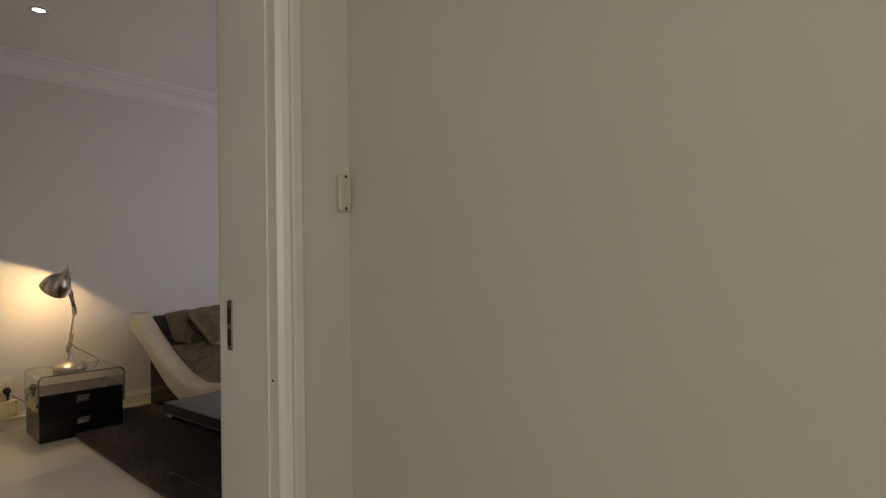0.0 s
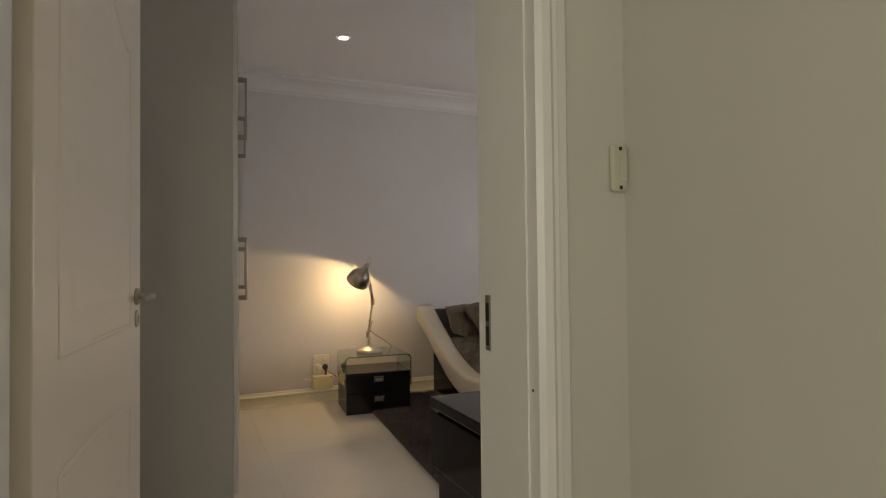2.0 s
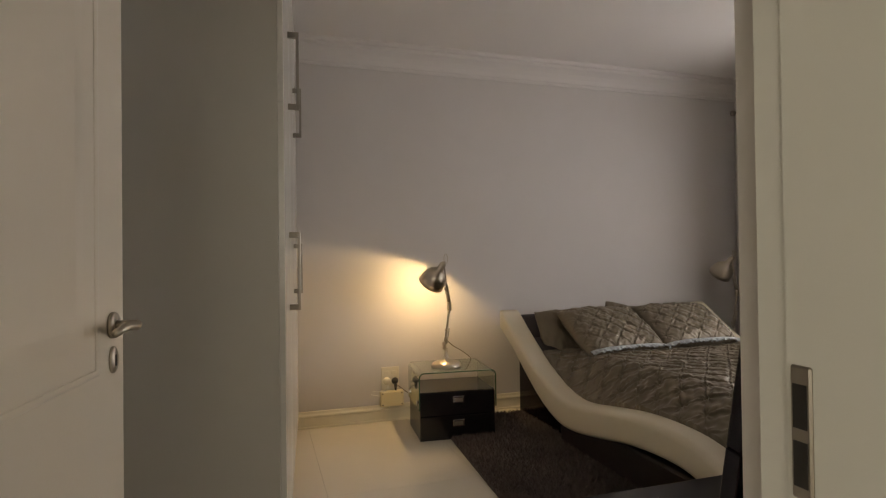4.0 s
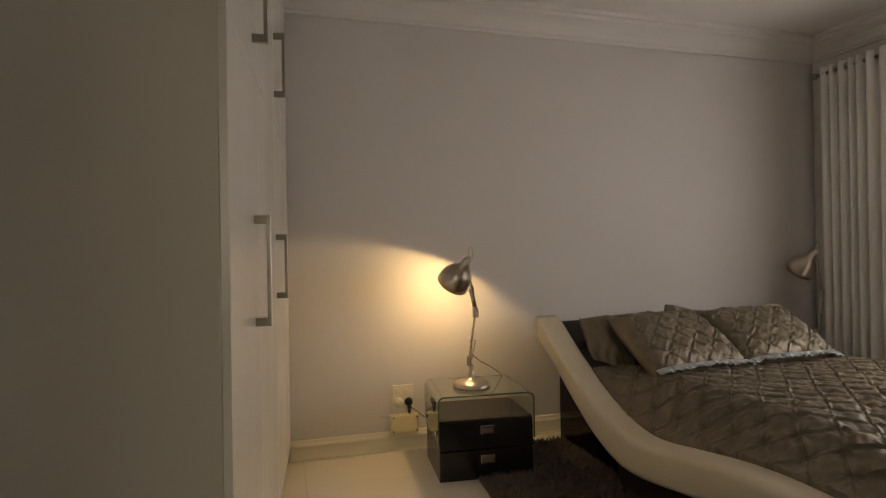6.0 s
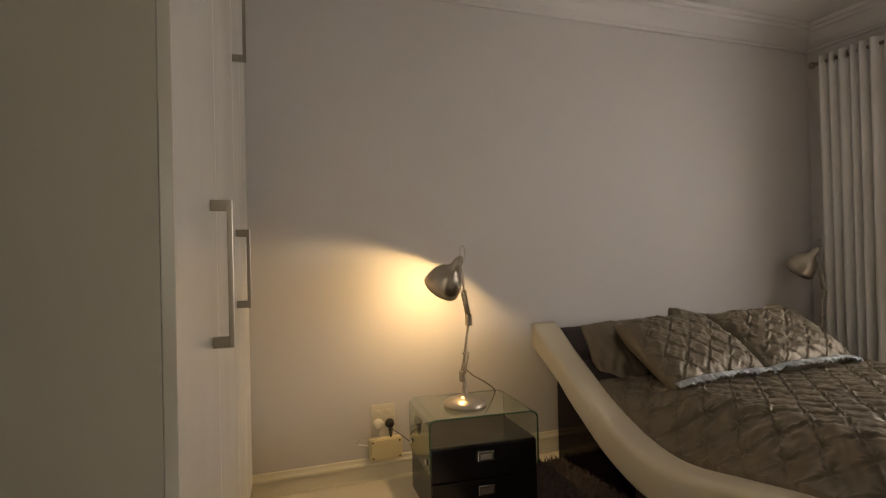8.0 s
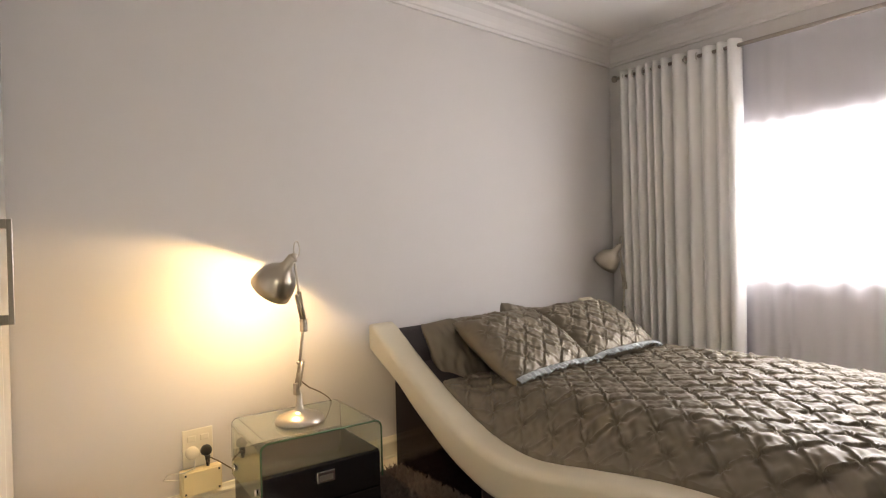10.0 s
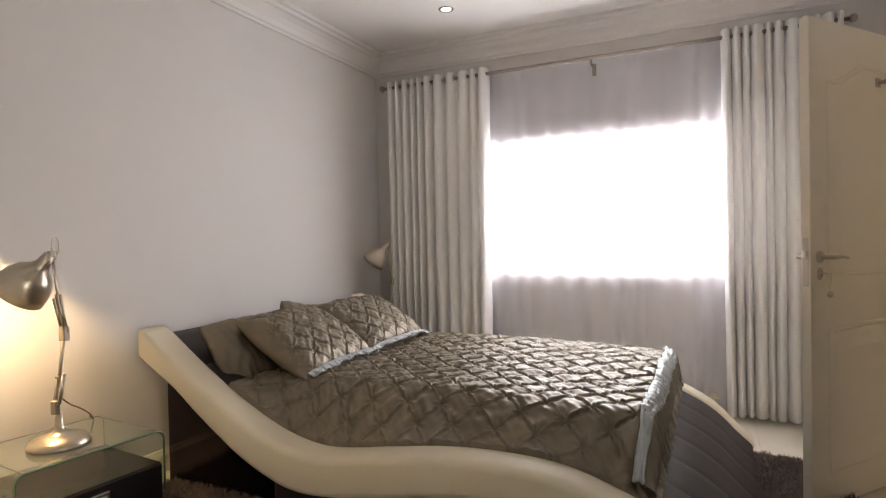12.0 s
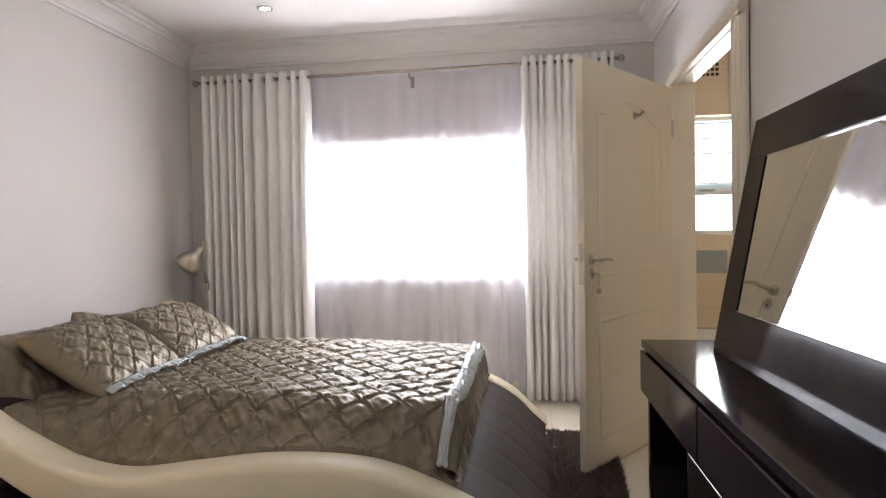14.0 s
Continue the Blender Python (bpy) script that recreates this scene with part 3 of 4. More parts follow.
def leather_strip(ya, yb, drop, segments, thick=0.05):
    """Upholstered panel between the rails, in cross bands with pinched joints."""
    out = []
    for s in range(segments):
        a, b = ya + (yb - ya) * s / segments, ya + (yb - ya) * (s + 1) / segments
        bm = bmesh.new()
        rows, n = [], 10
        for i in range(n + 1):
            u = i / n
            y = a + (b - a) * u
            puff = 0.010 * (1 - (2 * u - 1) ** 6)
            rows.append([bm.verts.new((x, y, curve_at(TOP, y) - drop - 0.010 + puff + e)) for x, e in ((BX0 + RW - 0.01, 0), (3.13, 0.004), (BX1 - RW + 0.01, 0))] +
                        [bm.verts.new((x, y, max(0.0, curve_at(TOP, y) - drop - thick))) for x in (BX1 - RW + 0.01, BX0 + RW - 0.01)])
        for A, B in zip(rows, rows[1:]):
            for k in range(5):
                bm.faces.new((A[k], A[(k + 1) % 5], B[(k + 1) % 5], B[k]))
        bm.faces.new(rows[0])
        bm.faces.new(rows[-1])
        out.append(bm)
    return out


for q in range(6):
    xa = BX0 + RW - 0.01 + (BX1 - BX0 - 2 * RW + 0.02) * q / 6
    xb = xa + (BX1 - BX0 - 2 * RW + 0.02) / 6
    bm = bmesh.new()
    rows = []
    for i in range(25):
        y = 2.26 + 0.72 * i / 24
        t = curve_at(TOP, y) - 0.014
        ring = []
        for k in range(9):
            u = k / 8
            ring.append(bm.verts.new((xa + (xb - xa) * u, y, max(0.004, t - 0.004 + 0.004 * (1 - (2 * u - 1) ** 8)))))
        ring += [bm.verts.new((xb, y, max(0.0, t - 0.06))), bm.verts.new((xa, y, max(0.0, t - 0.06)))]
        rows.append(ring)
    for A, B in zip(rows, rows[1:]):
        for k in range(11):
            bm.faces.new((A[k], A[(k + 1) % 11], B[(k + 1) % 11], B[k]))
    bm.faces.new(rows[0])
    bm.faces.new(rows[-1])
    part("footboard_band", crease(bm, 35), BROWNLEATHER, bed, "dark brown leather band", True)
for bm in leather_strip(4.15, 4.82, 0.02, 3):
    part("headboard_band", crease(bm, 35), BROWNLEATHER, bed, "dark brown leather band", True)
part("base", box(BX0 + 0.10, 2.75, 0.0, BX1 - 0.10, 4.15, 0.2, 0.02, 2), BROWNLEATHER, bed, "dark brown leather plinth")
sect = [(4.10, 0.0), (4.86, 0.0), (4.86, 0.70)] + [(y, curve_at(LOW, y) + 0.03) for y in (4.80, 4.70, 4.60, 4.50, 4.42, 4.32, 4.22, 4.10)]
part("head_plinth", prism(sect, (BX0 + 0.165, 0, 0), (BX1 - 0.165, 0, 0), (0, 1, 0)), DARKWOOD, bed, "dark espresso headboard foot")

mattress = tagged(obj("mattress", box(BX0 + RW + 0.14, 2.80, 0.2, BX1 - RW - 0.10, 4.42, 0.40, 0.05, 4), SATIN, True), "thick mattress hidden under the satin duvet", "mattress")


def tuck(u, v, s):
    """Pinch-pleat relief: narrow folds leaning to one side along both diagonals, drawn into star-shaped tucks where they cross."""
    a, b = (u + v) / s, (u - v) / s
    ia, ib = round(a), round(b)
    fa, fb = a - ia, b - ib
    r2 = fa * fa + fb * fb

    def pleat(d, along, q):
        w = 0.75 + 0.5 * noise.noise(q)
        d += 0.05 * noise.noise((q[0] + along * 2.3, q[1], 11))
        side = math.exp(-d / 0.085) if d > 0 else math.exp(d / 0.026)
        return w * side * (0.45 + 0.55 * min(1, abs(along) * 3))

    fold = pleat(fa, fb, (ia * 7.1, math.floor(b) * 3.3, 4)) + pleat(fb, fa, (math.floor(a) * 5.7, ib * 2.9, 6))
    ang = math.atan2(fb, fa)
    star = math.exp(-r2 / 0.05) * math.cos(8 * ang + 3 * noise.noise((ia * 1.7, ib * 2.3, 1.0))) * min(1, r2 / 0.012)
    pin = math.exp(-r2 / 0.010)
    puff = math.sin(math.pi * (a - math.floor(a))) * math.sin(math.pi * (b - math.floor(b)))
    crumple = noise.noise((a * 4, b * 1.8, 3)) + noise.noise((a * 1.7, b * 5, 13))
    return 0.55 * fold + 0.32 * star - 0.55 * pin + 0.26 * puff + 0.18 * crumple


DX0, DX1, DY0, DY1 = 2.33, 3.96, 2.60, 4.42


def duvet_height(x, y):
    """Top of the duvet: crowned over the mattress, sinking to the rails and at the foot."""
    edge = min(smoothstep(0.0, 0.26, x - DX0), smoothstep(0.0, 0.16, DX1 - x))
    railz = curve_at(TOP, y) + 0.012
    top = 0.535 + 0.015 * math.sin(2.2 * y) + 0.012 * noise.noise((x * 2.5, y * 2.5, 3))
    foot = smoothstep(0.0, 0.10, y - DY0)
    z = railz + (top - railz) * edge ** 0.75
    low = curve_at(TOP, DY0) + 0.02
    return low + (z - low) * foot ** 0.6


bm = bmesh.new()
NX, NY = 360, 400
grid = []
for i in range(NX + 1):
    col = []
    for j in range(NY + 1):
        x, y = DX0 + (DX1 - DX0) * i / NX, DY0 + (DY1 - DY0) * j / NY
        e = min(1, min(x - DX0, DX1 - x, (y - DY0) * 1.5) / 0.10)
        wx, wy = x + 0.012 * noise.noise((x * 4, y * 4, 7)), y + 0.012 * noise.noise((x * 4, y * 4, 9))
        h = (0.026 + 0.008 * (1 - smoothstep(0.1, 0.4, x - DX0))) * tuck(wx, wy * 0.95, 0.155) * max(0.6, e) + 0.007 * noise.noise((x * 14, y * 14, 5)) + 0.012 * (1 - e) * noise.noise((x * 5, y * 22, 8)) + 0.010 * (1 - smoothstep(0.05, 0.35, x - DX0)) * noise.noise((x * 7 + y * 6, y * 15, 18))
        skirt_drop = 0.07 if i in (0, NX) else 0.0
        z0 = duvet_height(x, y)
        gx, gy = (duvet_height(x + 0.004, y) - z0) / 0.004, (duvet_height(x, y + 0.004) - z0) / 0.004
        nn = Vector((-max(-2, min(2, gx)), -max(-2, min(2, gy)), 1)).normalized()
        col.append(bm.verts.new(Vector((x, y, z0 - skirt_drop)) + nn * h))
    grid.append(col)
for a, b in zip(grid, grid[1:]):
    for j in range(NY):
        bm.faces.new((a[j], b[j], b[j + 1], a[j + 1]))
duvet = thing("duvet", Matrix.Identity(4), "taupe satin duvet with diamond pinch pleats spread over the bed", "duvet")
part("cover", bm, SATIN, duvet, "", True)


def foot_roll(q0, end, grow, ribs, taper):
    """The thick rounded foot edge of the duvet, from q0 to q1 of its half turn."""
    bm = bmesh.new()
    rows = []
    for i in range(141):
        x = DX0 + 0.012 + (DX1 - DX0 - 0.024) * i / 140
        zt, zb = duvet_height(x, DY0 + 0.10) + 0.012, curve_at(TOP, DY0 - 0.02) + 0.015
        c, hz = (zt + zb) / 2, max(0.02, (zt - zb) / 2)
        w = 0.010 * noise.noise((x * 7, 0, 2))
        q1 = q0 + (end - q0) * (1 - taper * (1 - smoothstep(DX0, DX0 + 0.5, x)))
        row = []
        for k in range(15):
            q = math.pi * (q0 + (q1 - q0) * k / 14)
            rib = ribs * (math.sin(x * 105 + 2.5 * noise.noise((x * 6, 3, 1))) * 0.6 + noise.noise((x * 40, k * 0.6, 6)))
            row.append(bm.verts.new((x, DY0 + 0.075 - (0.062 + grow + rib) * math.sin(q) + w, c + (hz + grow + rib) * math.cos(q) + 0.008 * noise.noise((x * 9, k * 0.3, 8)))))
        rows.append(row)
    for a, b in zip(rows, rows[1:]):
        for k in range(14):
            bm.faces.new((a[k], b[k], b[k + 1], a[k + 1]))
    return bm


part("foot_edge", foot_roll(0.0, 1.0, 0.0, 0.003, 0.0), SATIN, duvet, "", True)
hem = part("hem", foot_roll(-0.03, 0.30, 0.005, 0.007, 0.55), SILVER, duvet, "pale silver ruffled satin foot hem", True)
hem.modifiers.new("thick", "SOLIDIFY").thickness = 0.006


def pillow(m, w, h, t, seed, label, pleated=True):
    """A stuffed pillow with pinched corners and pleats, lying in x-y, thick in z."""
    p = thing("pillow", m, label, "pillow", "pillows on the bed")
    bm = bmesh.new()
    n = 120
    for side in (1, -1):
        g = []
        for i in range(n + 1):
            col = []
            for j in range(n + 1):
                u, v = 2 * i / n - 1, 2 * j / n - 1
                body = max(0.0, (1 - u ** 4) * (1 - v ** 4)) ** 0.55
                pin = 1 - 0.07 * (u * u * v * v)
                x, y = u * w / 2 * (1 - 0.06 * (1 - v * v) * abs(u)) * pin, v * h / 2 * (1 - 0.08 * (1 - u * u) * abs(v)) * pin
                z = side * (t / 2 * body)
                if side > 0 and pleated:
                    z += 0.031 * tuck(x + seed * 0.37, y, 0.140) * min(1, body * 1.6)
                z += (0.007 if pleated else 0.020) * noise.noise((x * 12, y * 9, seed)) + (0.0 if pleated else 0.012) * noise.noise((x * 30, y * 14, seed + 2)) + side * 0.012 * noise.noise((x * 4, y * 4, seed + 5)) * body
                col.append(bm.verts.new((x, y, z)))
            g.append(col)
        for a, b in zip(g, g[1:]):
            for j in range(n):
                bm.faces.new((a[j], b[j], b[j + 1], a[j + 1]))
    bmesh.ops.remove_doubles(bm, verts=bm.verts, dist=0.0015)
    part("cover", bm, SATIN, p, "", True)
    if pleated:
        bm = bmesh.new()
        rows = []
        for i in range(121):
            u = i / 60 - 1
            row = []
            for k in range(6):
                q = k / 5
                ruff = 0.007 * q * math.sin(u * 60 + 9 * noise.noise((u * 6, seed, 1))) + 0.016 * q * noise.noise((u * 16, q * 2, seed))
                row.append(bm.verts.new((u * w / 2 * 0.95, -h / 2 * 0.86 - (0.034 + 0.03 * noise.noise((u * 3, seed, 4))) * q, 0.035 + 0.03 * (1 - u ** 4) + 0.004 * q + ruff)))
            rows.append(row)
        for a, b in zip(rows, rows[1:]):
            for k in range(5):
                bm.faces.new((a[k], b[k], b[k + 1], a[k + 1]))
        ruffle = part("ruffle", bm, SILVER, p, "pale silver satin ruffled edge", True)
        ruffle.modifiers.new("thick", "SOLIDIFY").thickness = 0.004
    return p


pillow(pose(2.73, 4.57, 0.605, 62, 0, 2), 0.72, 0.42, 0.14, 5, "plain taupe satin pillow leaning on the headboard", False)
pillow(pose(3.50, 4.60, 0.60, 62, 0, 0), 0.66, 0.42, 0.14, 6, "plain taupe satin pillow leaning on the headboard", False)
pillow(pose(3.15, 4.69, 0.69, 74, 12, 0), 0.30, 0.24, 0.10, 8, "small crumpled taupe satin cushion wedged between the pillows", False)
pillow(pose(2.82, 4.35, 0.648, 32, 0, 3), 0.66, 0.52, 0.16, 2, "taupe satin pillow with diamond pinch pleats")
pillow(pose(3.45, 4.36, 0.655, 33, 0, -1), 0.66, 0.50, 0.15, 3, "taupe satin pillow with diamond pinch pleats")


# ---- nightstands, lamps ----
def nightstand(m):
    """Black two-drawer box under a bent glass bridge. Front at y = 0, width 0.5 along x, back at y = 0.38."""
    n = thing("nightstand", m, "black lacquered two-drawer nightstand under a bent glass top", "nightstand", "nightstands beside the bed")
    part("body", box(0.001, 0.012, 0.0, 0.499, 0.40, 0.31, 0.003, 2), BLACKLAC, n)
    for z0, z1 in ((0.162, 0.306), (0.012, 0.156)):
        dr = part("drawer", box(0.003, 0.0, z0, 0.497, 0.0118, z1, 0.003, 2), BLACKLAC, n, "black drawer front")
        zc = z0 + 0.098
        hd = box(0.212, -0.012, zc - 0.022, 0.288, -0.0005, zc + 0.022, 0.003, 2)
        part("handle", hd, CHROME, dr, "small rectangular chrome handle")
        part("handle_recess", box(0.222, -0.0135, zc - 0.014, 0.278, -0.0118, zc + 0.008), STEEL, dr)
    # bent glass: flat top with rounded shoulders, cheeks down the sides
    def bend(d):
        r, x0, x1, top = 0.035 - d, -0.008 + d, 0.508 - d, 0.44 - d
        arc = [(x0 + r + r * math.cos(math.pi - k * math.pi / 16), top - r + r * math.sin(math.pi - k * math.pi / 16)) for k in range(9)]
        return [(x0, 0.20)] + arc + [(x0 + x1 - x, z) for x, z in reversed(arc)] + [(x1, 0.20)]

    prof, inner = bend(0.0), bend(0.008)
    bm = bmesh.new()
    rows = [[bm.verts.new((x, y, z)) for x, z in prof] + [bm.verts.new((x, y, z)) for x, z in reversed(inner)] for y in (-0.004, 0.41)]
    k = len(rows[0])
    for i in range(k):
        bm.faces.new((rows[0][i], rows[0][(i + 1) % k], rows[1][(i + 1) % k], rows[1][i]))
    for rw in rows:
        h = k // 2
        for i in range(h - 1):
            bm.faces.new((rw[i], rw[i + 1], rw[k - 2 - i], rw[k - 1 - i]))
    gl = part("glass_top", bm, GLASS, n, "clear greenish bent glass")
    part("glass_edge", tube([(x, -0.005, z) for x, z in bend(0.004)], 0.0036, sides=6, up=(0, 1, 0)), GLASSEDGE, gl, "green ground glass edge", True)
    for x in (-0.012, 0.512):
        for y in (0.045, 0.35):
            b = lathe([(0.0, -0.004), (0.012, -0.004), (0.012, 0.004), (0.0, 0.004)], 16)
            for v in b.verts:
                v.co = Vector((x + v.co.z, y + v.co.x, 0.245 + v.co.y))
            part("bolt", b, CHROME, n, "round chrome glass bolt", True)
    return n


ns = nightstand(pose(1.472, 4.446, 0, 0, 0, -4.9))
copy_thing(ns, pose(4.075, 4.50, 0, 0, 0, 0) @ Matrix.Diagonal((0.9, 1, 1, 1)))


def lamp(m, lit, label):
    """Balanced-arm desk lamp. Base at the origin; the arm folds in the x-z plane, the shade looks to -x."""
    l = thing("desk_lamp", m, label, "lamp", "lamps on the nightstands")
    part("base", lathe([(0.0, 0.0), (0.098, 0.0), (0.102, 0.006), (0.100, 0.014), (0.09, 0.028), (0.05, 0.042), (0.022, 0.052), (0.014, 0.075), (0.011, 0.12), (0.0, 0.12)], 40), NICKEL, l, "domed satin nickel foot", True)
    el, top = Vector((0.03, 0, 0.405)), Vector((-0.008, 0, 0.69))
    lo = Vector((-0.012, 0, 0.12))
    k = part("knuckle", box(-0.022, -0.012, 0.115, -0.002, 0.012, 0.165, 0.003, 2), NICKEL, l)
    for s in (-1, 1):
        part("lower_arm", tube([lo + Vector((0, s * 0.010, 0.02)), lo.lerp(el, 0.45) + Vector((0.004, s * 0.010, 0))], 0.0046), NICKEL, l, "thin nickel rod", True)
        part("spring", tube([lo + Vector((0.012, s * 0.010, 0.03)), lo.lerp(el, 0.42) + Vector((0.014, s * 0.010, 0))], 0.004, sides=8), NICKEL, l, "slim coil spring", True)
        part("upper_arm", tube([el + Vector((0.006, s * 0.010, 0.0)), el.lerp(top, 0.5) + Vector((0, s * 0.010, 0))], 0.0046), NICKEL, l, "thin nickel rod", True)
        part("upper_spring", tube([el + Vector((-0.006, s * 0.010, 0.02)), el.lerp(top, 0.45) + Vector((-0.012, s * 0.010, 0))], 0.004, sides=8), NICKEL, l, "slim coil spring", True)
    part("mast", tube([lo.lerp(el, 0.3), el], 0.0065), NICKEL, l, "", True)
    part("collar", tube([lo.lerp(el, 0.45) - Vector((0.012, 0, 0)), lo.lerp(el, 0.45) + Vector((0.022, 0, 0))], 0.006), NICKEL, l, "", True)
    part("elbow", box(el.x - 0.012, -0.014, el.z - 0.03, el.x + 0.014, 0.014, el.z + 0.025, 0.004, 2), NICKEL, l)
    part("boom", tube([el, el.lerp(top, 0.55), top], 0.0055), NICKEL, l, "", True)
    part("loop", tube([top + Vector((0.014 + 0.014 * math.cos(q), 0, 0.034 + 0.034 * math.sin(q))) for q in [2 * math.pi * i / 14 for i in range(14)]], 0.003, True, 6, up=(0, 1, 0)), NICKEL, l, "small nickel carrying loop", True)
    part("head_joint", lathe([(0.0, -0.02), (0.014, -0.016), (0.014, 0.016), (0.0, 0.02)], 16, tuple(top)), NICKEL, l, "", True)
    # shade: bell opening to -x and down
    sh = lathe([(0.010, 0.0), (0.020, 0.002), (0.024, 0.045), (0.034, 0.062), (0.062, 0.085), (0.080, 0.115), (0.089, 0.150), (0.092, 0.185), (0.089, 0.185), (0.086, 0.150), (0.077, 0.117), (0.060, 0.088), (0.030, 0.066), (0.010, 0.062)], 40)
    turn = Vector((0, 0, 1)).rotation_difference(Vector((-0.22, 0.62, -0.75))).to_matrix().to_4x4()
    bmesh.ops.transform(sh, matrix=Matrix.Translation(top + Vector((-0.004, 0, 0.004))) @ turn, verts=sh.verts)
    s = part("shade", sh, NICKEL, l, "brushed nickel bell shade", True)
    bl = lathe([(0.0, 0.0), (0.012, 0.002), (0.014, 0.02), (0.020, 0.028), (0.022, 0.036), (0.016, 0.046), (0.0, 0.05)], 20)
    bmesh.ops.transform(bl, matrix=Matrix.Translation(top + Vector((-0.004, 0, 0.004))) @ turn @ Matrix.Translation((0, 0, 0.066)), verts=bl.verts)
    part("bulb", bl, BULB if lit else PORCELAIN, s, "glowing warm bulb" if lit else "unlit white bulb", True)
    return l, (m @ (Matrix.Translation(top) @ turn @ Matrix.Translation((0, 0, 0.156)))).translation


lamp_1, bulb_at = lamp(pose(1.70, 4.60, 0.4405, 0, 0, 8), True, "lit brushed nickel balanced-arm desk lamp on the glass nightstand")
point_lamp("desk_lamp_light", bulb_at, 24.0, (1.0, 0.71, 0.35), 0.01)
lamp_2, _ = lamp(pose(4.275, 4.73, 0.4405, 0, 0, -14), False, "unlit brushed nickel balanced-arm desk lamp beside the curtain")
cable = tagged(obj("lamp_cable", tube([(1.70, 4.60, 0.62), (1.76, 4.63, 0.57), (1.84, 4.69, 0.525), (1.915, 4.755, 0.475), (1.95, 4.79, 0.4435), (1.965, 4.84, 0.4435)], 0.0028, sides=6), BROWNCABLE, True), "thin brown lamp cable trailing over the glass", "cable")

# ---- sockets ----
sk = thing("wall_socket", pose(1.40, BED_Y, 0.305), "white double wall socket with a black plug in it", "socket")
part("plate", box(-0.064, -0.008, -0.082, 0.064, 0, 0.082, 0.003, 2), PLASTIC, sk)
part("rocker", box(-0.045, -0.012, 0.03, -0.01, -0.0075, 0.055, 0.002, 1), PLASTIC, sk)
part("rocker", box(0.01, -0.012, 0.03, 0.045, -0.0075, 0.055, 0.002, 1), PLASTIC, sk)
wp = part("white_plug", lathe([(0.0, -0.028), (0.02, -0.028), (0.028, -0.015), (0.028, 0.0), (0.0, 0.0)], 20), PLASTIC, sk, "round white plug", True)
wp.matrix_local = pose(-0.027, -0.008, -0.018, -90, 0, 0)
bp_ = part("black_plug", merge(lathe([(0.0, -0.03), (0.013, -0.03), (0.023, -0.012), (0.025, 0.0), (0.0, 0.0)], 20), tube([(0, 0.02, -0.02), (0, 0.05, -0.022), (0, 0.075, -0.02)], [0.012, 0.008, 0.005])), BLACKRUB, sk, "black round three-pin plug", True)
bp_.matrix_local = pose(0.034, -0.008, -0.02, -90, 0, 0)
jb = thing("junction_box", pose(1.405, BED_Y, 0.165), "yellowed plastic junction box above the skirting", "junction box")
part("housing", box(-0.085, -0.045, -0.055, 0.085, 0, 0.055, 0.006, 2), YELLOWED, jb)
part("cover", box(-0.08, -0.05, -0.05, 0.08, -0.0445, 0.05, 0.004, 2), YELLOWED, jb)
for x in (-0.07, 0.07):
    for z in (-0.04, 0.04):
        part("screw", box(x - 0.004, -0.052, z - 0.004, x + 0.004, -0.0495, z + 0.004, 0.001, 1), BLACKRUB, jb, "dark screw")
tagged(obj("plug_cable", tube([(1.434, 4.985, 0.21), (1.436, 4.955, 0.235), (1.425, 4.95, 0.25), (1.44, 4.95, 0.262), (1.47, 4.95, 0.24), (1.52, 4.92, 0.20), (1.58, 4.90, 0.16)], 0.003, sides=6), BROWNCABLE, True), "thin brown cable from the black plug", "cable")
tagged(obj("white_cable", tube([(1.373, 4.95, 0.265), (1.37, 4.94, 0.235), (1.33, 4.95, 0.222), (1.27, 4.97, 0.225), (1.255, 4.98, 0.20), (1.29, 4.985, 0.19), (1.318, 4.98, 0.185)], 0.003, sides=6), WHITECABLE, True), "white cable looping from plug to junction box", "cable")


# ---- dresser and mirror ----
dz = 0.735
dresser = thing("dressing_table", pose(0, 0, 0), "espresso-brown glossy dressing table with drawers along the wall", "dressing table")
part("tabletop", box(1.07, 1.505, dz - 0.032, 2.86, 1.885, dz, 0.004, 2), DARKWOOD, dresser, "polished espresso top")
part("side_panel", box(1.09, 1.51, 0.0, 1.125, 1.865, dz - 0.034, 0.003, 1), DARKWOOD, dresser)
part("side_panel", box(2.80, 1.51, 0.0, 2.835, 1.865, dz - 0.034, 0.003, 1), DARKWOOD, dresser)
part("divider", box(2.22, 1.51, 0.0, 2.25, 1.865, dz - 0.22, 0.003, 1), DARKWOOD, dresser)
part("back_panel", box(1.127, 1.51, 0.06, 2.798, 1.525, dz - 0.034), DARKWOOD, dresser)
for a, b in ((1.075, 2.048), (2.054, 2.86)):
    part("drawer", box(a, 1.53, dz - 0.215, b, 1.89, dz - 0.044, 0.004, 2), DARKWOOD, dresser, "wide espresso drawer under the top")
for i in range(2):
    z1 = dz - 0.225 - i * 0.24
    dr = part("lower_drawer", box(1.127, 1.55, z1 - 0.234, 2.218, 1.872, z1, 0.004, 2), DARKWOOD, dresser, "espresso drawer front")
    part("handle", box(1.25, 1.870, z1 - 0.009, 2.19, 1.877, z1 - 0.006, 0.0005, 1), STEEL, dr, "thin chrome strip handle")
mir = thing("dressing_mirror", pose(0, 1.635, dz + 0.001, 10.5, 0, 0.8) @ Matrix.Identity(4), "large leaning mirror in a wide espresso frame", "mirror")
X0, X1, MH, FW, FB = 1.16, 2.625, 0.87, 0.15, 0.17
